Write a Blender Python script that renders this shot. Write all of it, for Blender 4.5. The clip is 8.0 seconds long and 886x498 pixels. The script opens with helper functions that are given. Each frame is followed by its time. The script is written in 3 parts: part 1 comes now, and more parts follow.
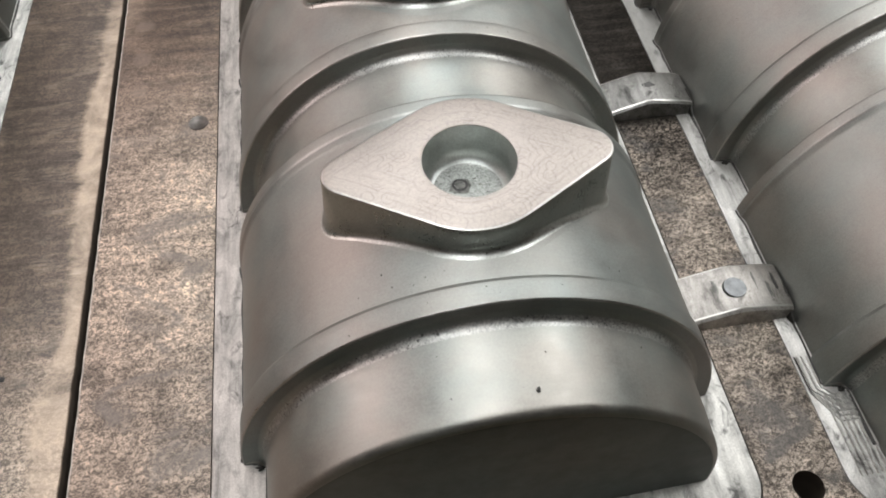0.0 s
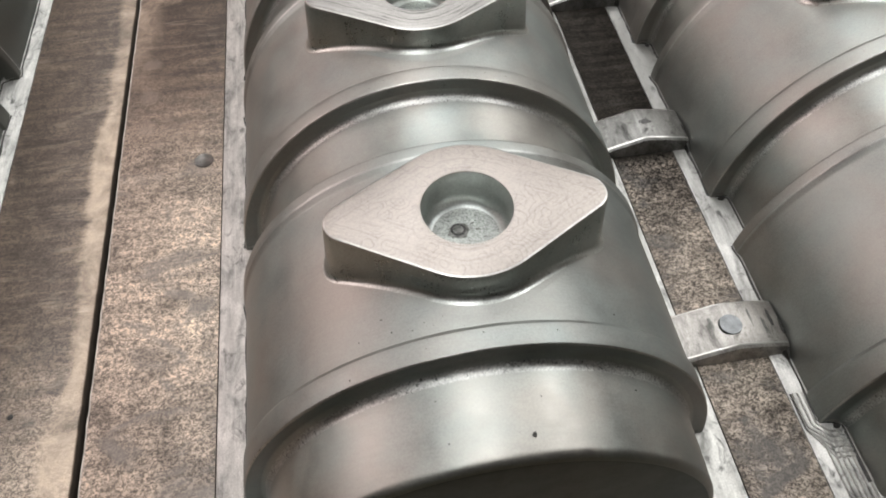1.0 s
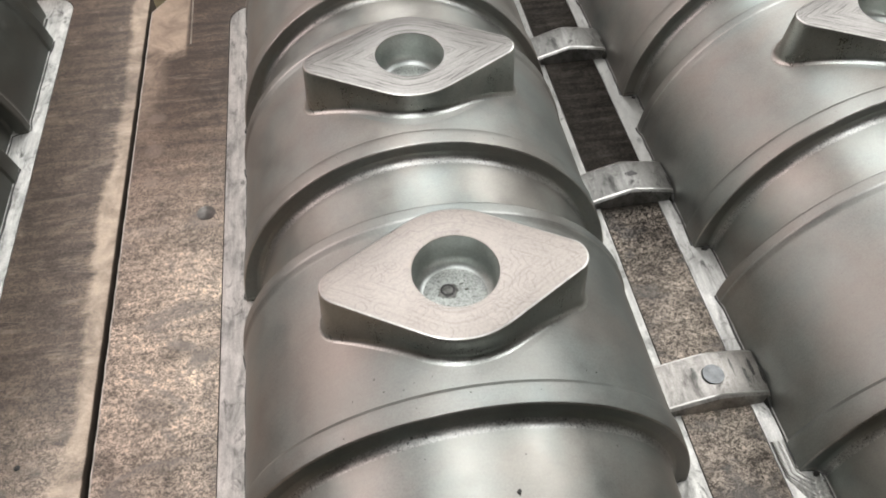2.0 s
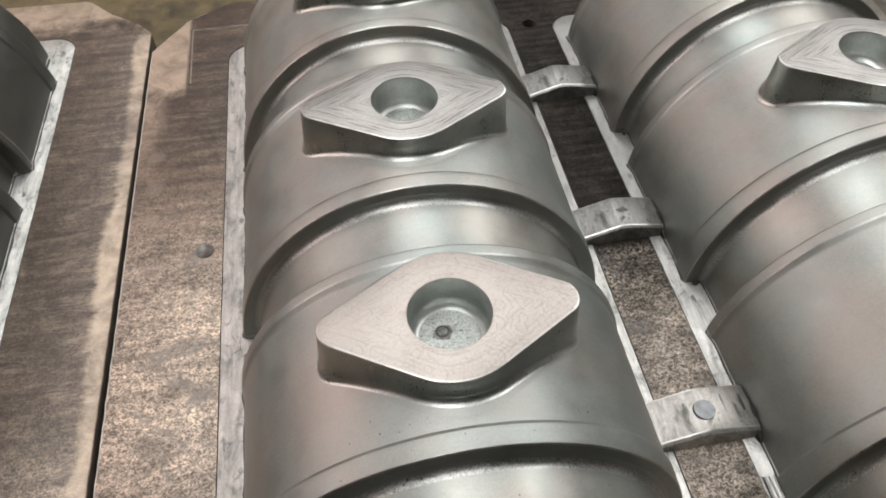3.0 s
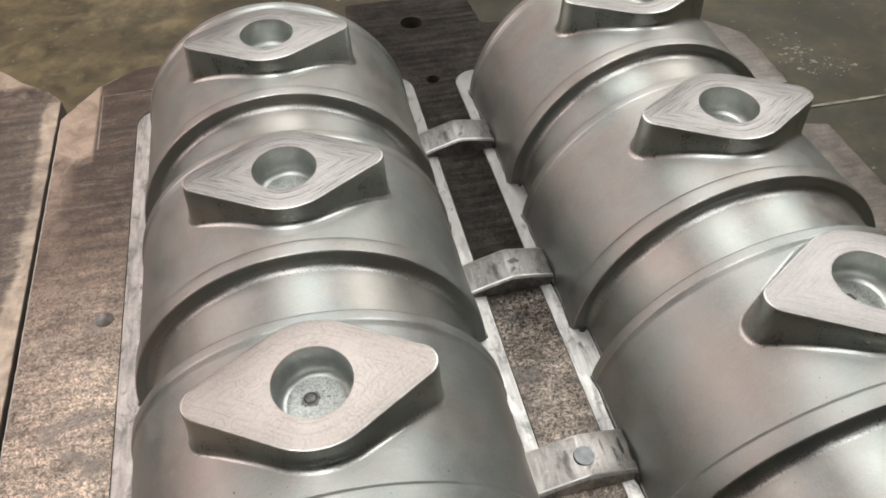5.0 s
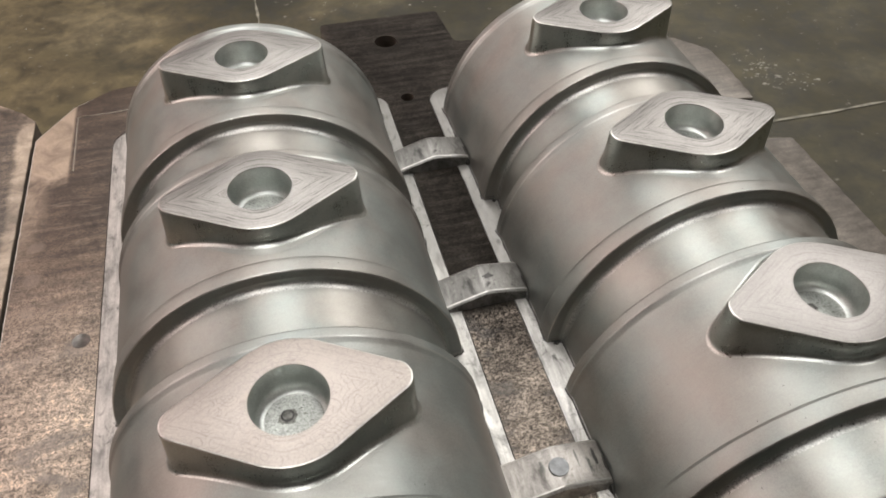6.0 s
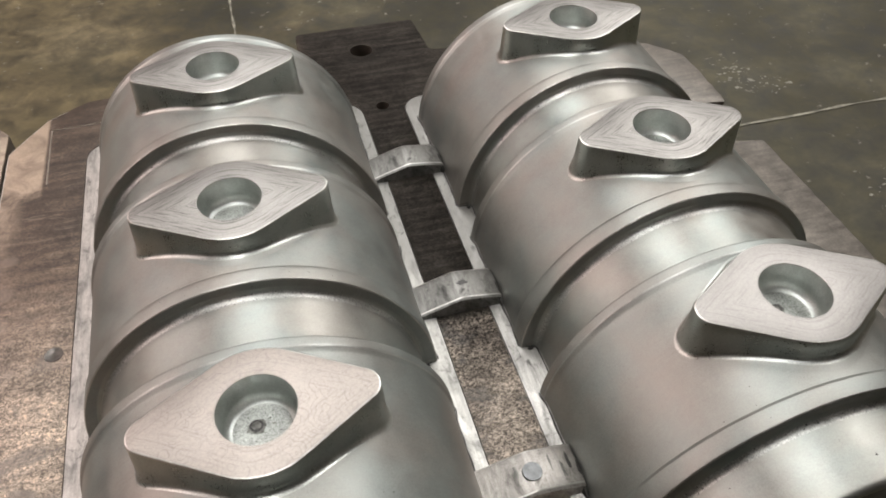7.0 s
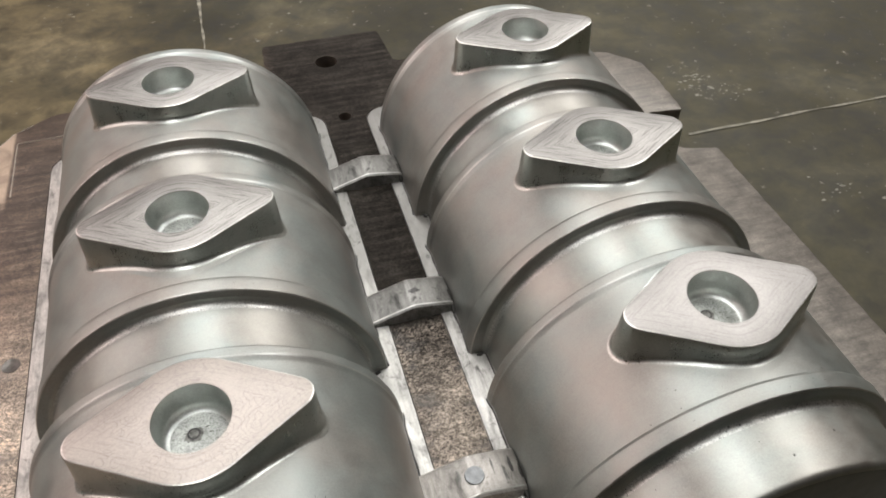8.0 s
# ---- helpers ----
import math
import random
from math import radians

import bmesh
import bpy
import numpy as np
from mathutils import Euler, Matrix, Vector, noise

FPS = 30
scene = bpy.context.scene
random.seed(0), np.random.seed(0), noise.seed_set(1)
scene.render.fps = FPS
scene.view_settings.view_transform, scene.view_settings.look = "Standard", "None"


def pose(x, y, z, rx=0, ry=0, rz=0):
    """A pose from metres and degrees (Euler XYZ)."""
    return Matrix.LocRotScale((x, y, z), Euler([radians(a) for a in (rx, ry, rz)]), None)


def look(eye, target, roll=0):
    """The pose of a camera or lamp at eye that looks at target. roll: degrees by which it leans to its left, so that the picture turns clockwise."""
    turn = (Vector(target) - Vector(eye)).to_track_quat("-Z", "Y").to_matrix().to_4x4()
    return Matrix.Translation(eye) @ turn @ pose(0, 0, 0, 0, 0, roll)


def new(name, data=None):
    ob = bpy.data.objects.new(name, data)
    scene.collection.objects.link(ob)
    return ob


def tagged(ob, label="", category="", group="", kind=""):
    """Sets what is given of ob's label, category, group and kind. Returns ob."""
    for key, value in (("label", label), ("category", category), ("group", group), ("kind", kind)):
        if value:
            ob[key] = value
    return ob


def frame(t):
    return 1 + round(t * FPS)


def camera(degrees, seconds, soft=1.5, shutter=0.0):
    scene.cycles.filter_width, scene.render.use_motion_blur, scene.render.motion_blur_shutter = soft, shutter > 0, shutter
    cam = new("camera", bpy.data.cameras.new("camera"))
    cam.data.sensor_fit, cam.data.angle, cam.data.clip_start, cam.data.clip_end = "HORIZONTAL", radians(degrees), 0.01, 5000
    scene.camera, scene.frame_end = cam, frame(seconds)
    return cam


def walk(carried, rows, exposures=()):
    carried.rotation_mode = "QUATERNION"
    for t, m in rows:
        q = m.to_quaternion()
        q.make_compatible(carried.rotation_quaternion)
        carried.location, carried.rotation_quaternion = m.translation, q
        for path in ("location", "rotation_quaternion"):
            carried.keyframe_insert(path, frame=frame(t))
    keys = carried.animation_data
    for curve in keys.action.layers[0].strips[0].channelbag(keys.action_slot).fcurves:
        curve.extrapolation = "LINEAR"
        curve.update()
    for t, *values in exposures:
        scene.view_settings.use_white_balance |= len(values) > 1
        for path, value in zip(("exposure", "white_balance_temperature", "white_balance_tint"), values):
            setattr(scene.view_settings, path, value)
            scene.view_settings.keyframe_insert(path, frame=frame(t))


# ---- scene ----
cam = camera(62.0, 8.0, soft=1.9)
PATH = [
    (0, (-0.0564, -0.2601, 0.4609), (0.1255, 0.8641, -1.1832), 0.14),
    (0.5, (-0.0563, -0.2585, 0.4657), (0.1237, 0.8787, -1.1696), -0.06),
    (1, (-0.0520, -0.2542, 0.4779), (0.1235, 0.9099, -1.1390), -0.53),
    (1.5, (-0.0467, -0.2519, 0.4957), (0.1315, 0.9381, -1.1019), -0.70),
    (3, (-0.0426, -0.2495, 0.5249), (0.1556, 1.0155, -1.0115), -0.86),
    (3.5, (-0.0314, -0.2463, 0.5362), (0.1806, 1.0312, -0.9880), -0.92),
    (4, (-0.0148, -0.2499, 0.5418), (0.2227, 1.0465, -0.9625), -0.83),
    (4.5, (0.0043, -0.2531, 0.5444), (0.2666, 1.0474, -0.9523), -0.83),
    (5, (0.0252, -0.2596, 0.5548), (0.3221, 1.0529, -0.9248), -0.46),
    (6.5, (0.0313, -0.2679, 0.5651), (0.4057, 1.0601, -0.8828), 0.48),
    (7, (0.0426, -0.2716, 0.5666), (0.4305, 1.0592, -0.8751), 0.32),
    (7.5, (0.0599, -0.2779, 0.5711), (0.4621, 1.0539, -0.8657), 0.38),
    (8, (0.0826, -0.2910, 0.5805), (0.4843, 1.0450, -0.8526), 0.13),
]
walk(cam, [(t, look(eye, target, roll)) for t, eye, target, roll in PATH], [(0.0, -0.1, 6550, 15), (3.0, -0.1, 6600, 15), (5.0, -0.07, 6700, 16), (6.5, -0.11, 6900, 17.5), (7.2, -0.01, 6750, 16), (8.0, 0.05, 6730, 16)])

# ---- light ----
ROOM_FLOOR = -0.05
world = bpy.data.worlds.new("world")
world.use_nodes = True
world.node_tree.nodes["Background"].inputs[0].default_value = (0.5, 0.5, 0.5, 1)
world.node_tree.nodes["Background"].inputs[1].default_value = 0.02
scene.world = world


def area_lamp(name, place, target, sx, sy, watts, colour):
    data = bpy.data.lights.new(name, "AREA")
    data.shape, data.size, data.size_y, data.energy, data.color = "RECTANGLE", sx, sy, watts, colour
    ob = new(name, data)
    ob.matrix_world = look(place, target)
    return ob


# ---- materials ----
def material(name, rough=0.5, metal=0.0, base=(0.5, 0.5, 0.5)):
    m = bpy.data.materials.new(name)
    m.use_nodes = True
    b = m.node_tree.nodes["Principled BSDF"]
    b.inputs["Base Color"].default_value = (*base, 1)
    b.inputs["Roughness"].default_value = rough
    b.inputs["Metallic"].default_value = metal
    return m, m.node_tree.nodes, m.node_tree.links, b


def coords(nodes, links, scale=(1, 1, 1), turn=(0, 0, 0)):
    tc = nodes.new("ShaderNodeTexCoord")
    mp = nodes.new("ShaderNodeMapping")
    mp.inputs["Scale"].default_value = scale
    mp.inputs["Rotation"].default_value = turn
    links.new(tc.outputs["Object"], mp.inputs["Vector"])
    return mp.outputs["Vector"]


def noise_tex(nodes, links, vec, scale, detail=4.0, rough=0.55, distort=0.0):
    n = nodes.new("ShaderNodeTexNoise")
    n.inputs["Scale"].default_value = scale
    n.inputs["Detail"].default_value = detail
    n.inputs["Roughness"].default_value = rough
    n.inputs["Distortion"].default_value = distort
    links.new(vec, n.inputs["Vector"])
    return n.outputs["Fac"]


def ramp(nodes, links, fac, stops):
    r = nodes.new("ShaderNodeValToRGB")
    els = r.color_ramp.elements
    while len(els) < len(stops):
        els.new(0.5)
    for e, (p, c) in zip(els, stops):
        e.position = p
        e.color = (*c, 1) if len(c) == 3 else c
    links.new(fac, r.inputs["Fac"])
    return r.outputs["Color"]


def grey(v):
    return (v, v, v)


def mix(nodes, links, fac, a, b, mode="MIX"):
    m = nodes.new("ShaderNodeMix")
    m.data_type, m.blend_type = "RGBA", mode
    for slot, value in ((0, fac), (6, a), (7, b)):
        if isinstance(value, (int, float)):
            m.inputs[slot].default_value = value
        elif isinstance(value, tuple):
            m.inputs[slot].default_value = (*value, 1)
        else:
            links.new(value, m.inputs[slot])
    return m.outputs[2]


def bump(nodes, links, bsdf, height, strength=0.2, distance=0.001, before=None):
    b = nodes.new("ShaderNodeBump")
    b.inputs["Strength"].default_value = strength
    b.inputs["Distance"].default_value = distance
    links.new(height, b.inputs["Height"])
    if before is not None:
        links.new(before, b.inputs["Normal"])
    links.new(b.outputs["Normal"], bsdf.inputs["Normal"])
    return b.outputs["Normal"]


def machined(name, base, rough, spread, brush, relief, stain=0.25, tint=0.06, specks=0.55, stretch=(1, 1, 1), grit=0.1, speck_at=0.27):
    """Machined light metal: fine tool lines along one axis, rubbed and dull grains, cloudy warm and cool dulling, small dark specks."""
    m, n, l, b = material(name, rough, 1.0, base)
    vec = coords(n, l)
    broad = noise_tex(n, l, vec, 11, 4, 0.55, 0.3)
    cloud = noise_tex(n, l, coords(n, l, stretch), 42, 7, 0.72, 0.1)
    fine = noise_tex(n, l, coords(n, l, brush), 1.0, 3, 0.6)
    grain = noise_tex(n, l, vec, 850, 3, 0.6)
    speck = noise_tex(n, l, vec, 500, 2, 0.5)
    warm = (base[0] * (1 + tint), base[1], base[2] * (1 - tint))
    cool = (base[0] * (1 - tint), base[1] * (1 + tint * 0.3), base[2] * (1 - tint * 0.1))
    tone = ramp(n, l, broad, [(0.38, cool), (0.62, warm)])
    tone = mix(n, l, 1.0, tone, ramp(n, l, cloud, [(0.32, grey(1 - stain)), (0.6, grey(1.0))]), "MULTIPLY")
    tone = mix(n, l, 1.0, tone, ramp(n, l, grain, [(0.35, grey(1 - grit)), (0.65, grey(1 + grit))]), "MULTIPLY")
    dark = ramp(n, l, speck, [(speck_at - 0.07, grey(specks)), (speck_at, grey(1))])
    l.new(mix(n, l, 1.0, tone, dark, "MULTIPLY"), b.inputs["Base Color"])
    dull = mix(n, l, 0.35, mix(n, l, 0.3, cloud, fine), grain)
    l.new(ramp(n, l, dull, [(0.38, grey(rough - spread)), (0.62, grey(rough + spread))]), b.inputs["Roughness"])
    first = bump(n, l, b, fine, relief, 0.0004)
    second = bump(n, l, b, grain, 0.02 + grit * 0.3, 0.0003, first)
    bump(n, l, b, cloud, 0.025, 0.0015, second)
    return m


BARREL = machined("barrel_metal", (0.378, 0.379, 0.370), 0.52, 0.10, (60, 900, 60), 0.14, 0.17, 0.055, 0.6, (1, 1, 1), 0.09)
BARREL_DARK = machined("dark_barrel_metal", (0.165, 0.172, 0.162), 0.50, 0.11, (60, 900, 60), 0.12, 0.15, 0.03, 0.6, (1, 1, 1), 0.09)
NECK = machined("neck_metal", (0.392, 0.400, 0.390), 0.465, 0.10, (120, 420, 120), 0.16, 0.16, 0.06, 0.65, (1, 1, 1), 0.08)
FILLET = machined("fillet_metal", (0.48, 0.485, 0.475), 0.42, 0.14, (300, 300, 300), 0.5, 0.25, 0.03, 0.3, (1, 1, 1), 0.35, 0.37)
CAP_SHADED = machined("cap_shaded_metal", (0.20, 0.218, 0.208), 0.48, 0.12, (90, 90, 90), 0.15, 0.4, 0.04)
EDGE = machined("bright_edge", (0.62, 0.61, 0.59), 0.36, 0.1, (200, 200, 200), 0.2, 0.35, 0.02)
FOOT = machined("boss_foot_metal", (0.50, 0.515, 0.50), 0.37, 0.13, (260, 60, 260), 0.5, 0.2, 0.03, 0.4, (1, 1, 1), 0.2, 0.33)
CREASE_GLINT = machined("crease_glint_metal", (0.47, 0.47, 0.458), 0.42, 0.1, (200, 200, 200), 0.2, 0.3, 0.02)
BOSS_SIDE = machined("boss_metal", (0.50, 0.525, 0.508), 0.34, 0.12, (500, 500, 40), 0.12, 0.2, 0.04)


def scraped(name, base, rough, blots, metal, far_shade, side=None):
    """Hand-scraped pale metal: soft lengthwise streaks, cloudy dulling, dark stains with ragged borders, bright rubbed strokes."""
    m, n, l, b = material(name, rough, metal, base)
    vec = coords(n, l)
    cloud = noise_tex(n, l, coords(n, l, (1.6, 0.7, 1)), 38, 6, 0.66, 0.5)
    soft = noise_tex(n, l, vec, 16, 4, 0.55, 0.4)
    drawn = noise_tex(n, l, coords(n, l, (170, 14, 120), (0, 0, 0.06)), 1.0, 4, 0.6, 0.2)
    stroke = noise_tex(n, l, coords(n, l, (420, 42, 300), (0, 0, 0.5)), 1.0, 3, 0.6)
    blot = noise_tex(n, l, coords(n, l, (1.3, 0.8, 1)), 75, 5, 0.68, 0.8)
    grain = noise_tex(n, l, vec, 900, 3, 0.6)
    tone = ramp(n, l, cloud, [(0.32, tuple(c * 0.5 for c in base)), (0.48, tuple(c * 0.98 for c in base)), (0.64, tuple(c * 1.25 for c in base))])
    tone = mix(n, l, 0.6, tone, ramp(n, l, drawn, [(0.34, grey(0.68)), (0.58, grey(1.15))]), "MULTIPLY")
    tone = mix(n, l, ramp(n, l, stroke, [(0.56, grey(0)), (0.70, grey(0.5))]), tone, tuple(c * 1.25 for c in base))
    tone = mix(n, l, 1.0, tone, ramp(n, l, grain, [(0.35, grey(0.86)), (0.65, grey(1.12))]), "MULTIPLY")
    # shade at the far end and between the patterns, put into the colour
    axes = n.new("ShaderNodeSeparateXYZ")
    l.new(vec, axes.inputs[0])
    shade_at = n.new("ShaderNodeMath")
    shade_at.operation = "MULTIPLY_ADD"
    l.new(soft, shade_at.inputs[0])
    shade_at.inputs[1].default_value = 0.35
    l.new(axes.outputs[1], shade_at.inputs[2])
    shade_mask = ramp(n, l, shade_at.outputs[0], [(0.20, grey(0)), (0.42, grey(far_shade))])
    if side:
        shade_mask = mix(n, l, 1.0, shade_mask, ramp(n, l, axes.outputs[0], [(0.0, grey(0)), (0.05, grey(1))]), "MULTIPLY")
    tone = mix(n, l, shade_mask, tone, tuple(c * 0.5 for c in base))
    where = mix(n, l, 1.0, ramp(n, l, blot, [(0.33, grey(1)), (0.46, grey(0))]), ramp(n, l, soft, [(0.40, grey(0.15)), (0.58, grey(blots))]), "MULTIPLY")
    l.new(mix(n, l, where, tone, tuple(c * 0.22 for c in base)), b.inputs["Base Color"])
    l.new(ramp(n, l, mix(n, l, 0.5, cloud, stroke), [(0.34, grey(rough + 0.10)), (0.62, grey(rough - 0.10))]), b.inputs["Roughness"])
    first = bump(n, l, b, drawn, 0.25, 0.0004)
    second = bump(n, l, b, stroke, 0.35, 0.0003, first)
    bump(n, l, b, grain, 0.08, 0.0003, second)
    return m


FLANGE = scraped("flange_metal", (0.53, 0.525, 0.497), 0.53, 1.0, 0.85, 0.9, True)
FLANGE_SHADED = scraped("shaded_flange_metal", (0.475, 0.468, 0.445), 0.53, 1.0, 0.85, 0.9)
RUNNER = scraped("runner_metal", (0.38, 0.362, 0.338), 0.50, 0.7, 0.85, 0.0)
RUNNER_DULL = scraped("dull_runner_metal", (0.25, 0.247, 0.235), 0.56, 0.9, 0.85, 0.0)


def face_milled(name, base, rough, streaks, scribble):
    """Milled flat face: uneven tool streaks that follow the outline, and loose looping scratches."""
    m, n, l, b = material(name, rough, 1.0, base)
    vec = coords(n, l)
    # crescents left by the cutter: rings round scattered centres, cut off by one another
    lines = None
    for scale, turns in ((62, 34.0), (105, 24.0)):
        cells = n.new("ShaderNodeTexVoronoi")
        cells.inputs["Scale"].default_value = scale
        cells.inputs["Randomness"].default_value = 1.0
        bent = n.new("ShaderNodeVectorMath")
        bent.operation = "MULTIPLY_ADD"
        sway = n.new("ShaderNodeCombineXYZ")
        l.new(noise_tex(n, l, vec, 130, 2, 0.5), sway.inputs[0])
        l.new(noise_tex(n, l, vec, 110, 2, 0.5), sway.inputs[1])
        l.new(sway.outputs[0], bent.inputs[0])
        bent.inputs[1].default_value = (0.006, 0.006, 0)
        l.new(vec, bent.inputs[2])
        l.new(bent.outputs[0], cells.inputs["Vector"])
        wind = n.new("ShaderNodeMath")
        wind.operation = "MULTIPLY"
        l.new(cells.outputs["Distance"], wind.inputs[0])
        wind.inputs[1].default_value = turns
        curl = n.new("ShaderNodeMath")
        curl.operation = "SINE"
        l.new(wind.outputs[0], curl.inputs[0])
        patch = noise_tex(n, l, vec, scale * 0.55, 3, 0.6)
        arcs = mix(n, l, 1.0, ramp(n, l, curl.outputs[0], [(0.72, grey(0)), (1.0, grey(1))]), ramp(n, l, patch, [(0.46, grey(0)), (0.62, grey(1))]), "MULTIPLY")
        lines = arcs if lines is None else mix(n, l, 1.0, lines, arcs, "LIGHTEN")
    fold = n.new("ShaderNodeVectorMath")
    fold.operation = "ABSOLUTE"
    l.new(vec, fold.inputs[0])
    turned = n.new("ShaderNodeMapping")
    turned.inputs["Rotation"].default_value = (0, 0, radians(30.7))
    turned.inputs["Scale"].default_value = (1, 1, 1)
    l.new(fold.outputs["Vector"], turned.inputs["Vector"])
    part_xy = n.new("ShaderNodeSeparateXYZ")
    l.new(turned.outputs["Vector"], part_xy.inputs[0])

    def calc(op, a, b):
        k = n.new("ShaderNodeMath")
        k.operation = op
        for slot, v in ((0, a), (1, b)):
            if isinstance(v, (int, float)):
                k.inputs[slot].default_value = v
            else:
                l.new(v, k.inputs[slot])
        return k.outputs[0]

    # distance from the middle as the outline has it: round in the middle, straight towards the tips
    back = calc("MINIMUM", part_xy.outputs[0], 0.0)
    reach = calc("SQRT", calc("ADD", calc("MULTIPLY", back, back), calc("MULTIPLY", part_xy.outputs[1], part_xy.outputs[1])), 0.0)
    drift = noise_tex(n, l, vec, 60, 3, 0.6)
    reach = calc("ADD", reach, calc("MULTIPLY", drift, 0.004))
    drawn = n.new("ShaderNodeCombineXYZ")
    l.new(calc("MULTIPLY", part_xy.outputs[0], 30.0), drawn.inputs[0])
    l.new(calc("MULTIPLY", reach, 620.0), drawn.inputs[1])
    tool = noise_tex(n, l, drawn.outputs["Vector"], 1.0, 3, 0.62, 0.0)
    cloud = noise_tex(n, l, vec, 30, 5, 0.62, 0.4)
    fleck = noise_tex(n, l, vec, 700, 3, 0.6)
    tone = ramp(n, l, cloud, [(0.3, tuple(c * 0.86 for c in base)), (0.65, base)])
    tone = mix(n, l, streaks, tone, ramp(n, l, tool, [(0.36, grey(0.4)), (0.46, grey(0.92)), (0.62, grey(1.12))]), "MULTIPLY")
    tone = mix(n, l, lines, tone, mix(n, l, 1.0, tone, grey(1 - scribble), "MULTIPLY"))
    l.new(mix(n, l, 0.6, tone, ramp(n, l, fleck, [(0.3, grey(0.8)), (0.6, grey(1.08))]), "MULTIPLY"), b.inputs["Base Color"])
    l.new(ramp(n, l, mix(n, l, 0.4, cloud, fleck), [(0.3, grey(rough - 0.1)), (0.7, grey(rough + 0.1))]), b.inputs["Roughness"])
    first = bump(n, l, b, lines, scribble, 0.0002)
    bump(n, l, b, tool, streaks * 0.4, 0.0004, first)
    return m


BOSS_PALE = face_milled("boss_face_pale", (0.51, 0.465, 0.428), 0.55, 0.20, 0.19)
BOSS_PLAIN = face_milled("boss_face_plain", (0.45, 0.432, 0.415), 0.53, 0.26, 0.08)
BOSS_RINGED = face_milled("boss_face_ringed", (0.375, 0.362, 0.345), 0.51, 0.85, 0.10)
SOCKET = machined("socket_metal", (0.66, 0.695, 0.668), 0.45, 0.12, (80, 80, 300), 0.1, 0.25, 0.0)
SOCKET_FLOOR = machined("socket_floor_metal", (0.43, 0.45, 0.425), 0.5, 0.1, (200, 200, 200), 0.2, 0.5, 0.0, 0.3, (1, 1, 1), 0.3, 0.36)


def plate_material(name, dim, worn_from, worn_to, edge_from, edge_to, corner_x, corner_y, along, far_dark, ribs=0.75, drips=()):
    """Old tool plate: pale grainy scale at one end, dark cross-ground brown at the other, a rubbed pale edge."""
    m, n, l, b = material(name, 0.5, 0.4)
    vec = coords(n, l)
    big = noise_tex(n, l, vec, 7, 5, 0.62, 0.5)
    blot = noise_tex(n, l, vec, 30, 5, 0.65, 0.6)
    band = noise_tex(n, l, coords(n, l, (9, 75, 1)), 1.0, 5, 0.6, 0.35)
    streak = noise_tex(n, l, coords(n, l, (26, 150, 1)), 1.0, 5, 0.6, 0.3)
    hair = noise_tex(n, l, coords(n, l, (30, 900, 1)), 1.0, 3, 0.6)
    tide = noise_tex(n, l, coords(n, l, (7, 42, 1)), 1.0, 3, 0.55, 0.2)
    grain = mix(n, l, 0.3, noise_tex(n, l, coords(n, l, (0.9, 1.1, 1)), 360, 4, 0.72, 1.2), noise_tex(n, l, vec, 1300, 2, 0.7))
    axes = n.new("ShaderNodeSeparateXYZ")
    l.new(vec, axes.inputs[0])

    def zone(axis, lo, hi, wobble, driver=None):
        add = n.new("ShaderNodeMath")
        add.operation = "MULTIPLY_ADD"
        l.new(driver or blot, add.inputs[0])
        add.inputs[1].default_value = wobble
        l.new(axes.outputs[axis], add.inputs[2])
        r = n.new("ShaderNodeMapRange")
        r.interpolation_type = "SMOOTHSTEP"
        r.inputs["From Min"].default_value, r.inputs["From Max"].default_value = lo + wobble / 2, hi + wobble / 2
        l.new(add.outputs[0], r.inputs["Value"])
        return r.outputs["Result"]

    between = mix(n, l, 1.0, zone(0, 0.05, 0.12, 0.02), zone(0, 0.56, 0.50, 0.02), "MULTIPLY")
    pale = ramp(n, l, big, [(0.3, (0.30, 0.237, 0.190)), (0.5, (0.50, 0.398, 0.318)), (0.7, (0.67, 0.540, 0.428))])
    pale = mix(n, l, 0.9, pale, ramp(n, l, grain, [(0.45, grey(0.26)), (0.50, grey(0.8)), (0.55, grey(1.65))]), "MULTIPLY")
    pale = mix(n, l, 0.85, pale, ramp(n, l, blot, [(0.34, grey(0.42)), (0.58, grey(1.18))]), "MULTIPLY")
    pale = mix(n, l, 0.6, pale, ramp(n, l, band, [(0.36, grey(0.55)), (0.6, grey(1.2))]), "MULTIPLY")
    pale = mix(n, l, 0.35, pale, ramp(n, l, hair, [(0.35, grey(0.7)), (0.62, grey(1.2))]), "MULTIPLY")
    bald = ramp(n, l, noise_tex(n, l, coords(n, l, (0.8, 1.2, 1)), 26, 4, 0.6, 0.8), [(0.53, grey(0)), (0.64, grey(0.75))])
    pale = mix(n, l, bald, pale, (0.245, 0.215, 0.192))
    dark = ramp(n, l, mix(n, l, 0.4, band, streak), [(0.34, (0.093, 0.066, 0.049)), (0.5, (0.163, 0.116, 0.086)), (0.66, (0.270, 0.198, 0.146))])
    dark = mix(n, l, 0.3, dark, ramp(n, l, hair, [(0.38, grey(0.6)), (0.6, grey(1.2))]), "MULTIPLY")
    dark = mix(n, l, 0.9, dark, ramp(n, l, blot, [(0.3, grey(0.55)), (0.62, grey(1.3))]), "MULTIPLY")
    dark = mix(n, l, 0.85, dark, ramp(n, l, grain, [(0.45, grey(0.5)), (0.55, grey(1.4))]), "MULTIPLY")
    wave = n.new("ShaderNodeTexWave")
    wave.wave_type, wave.bands_direction = "BANDS", "Y"
    wave.inputs["Scale"].default_value = 0.314 / 0.0125
    wave.inputs["Distortion"].default_value = 3.0
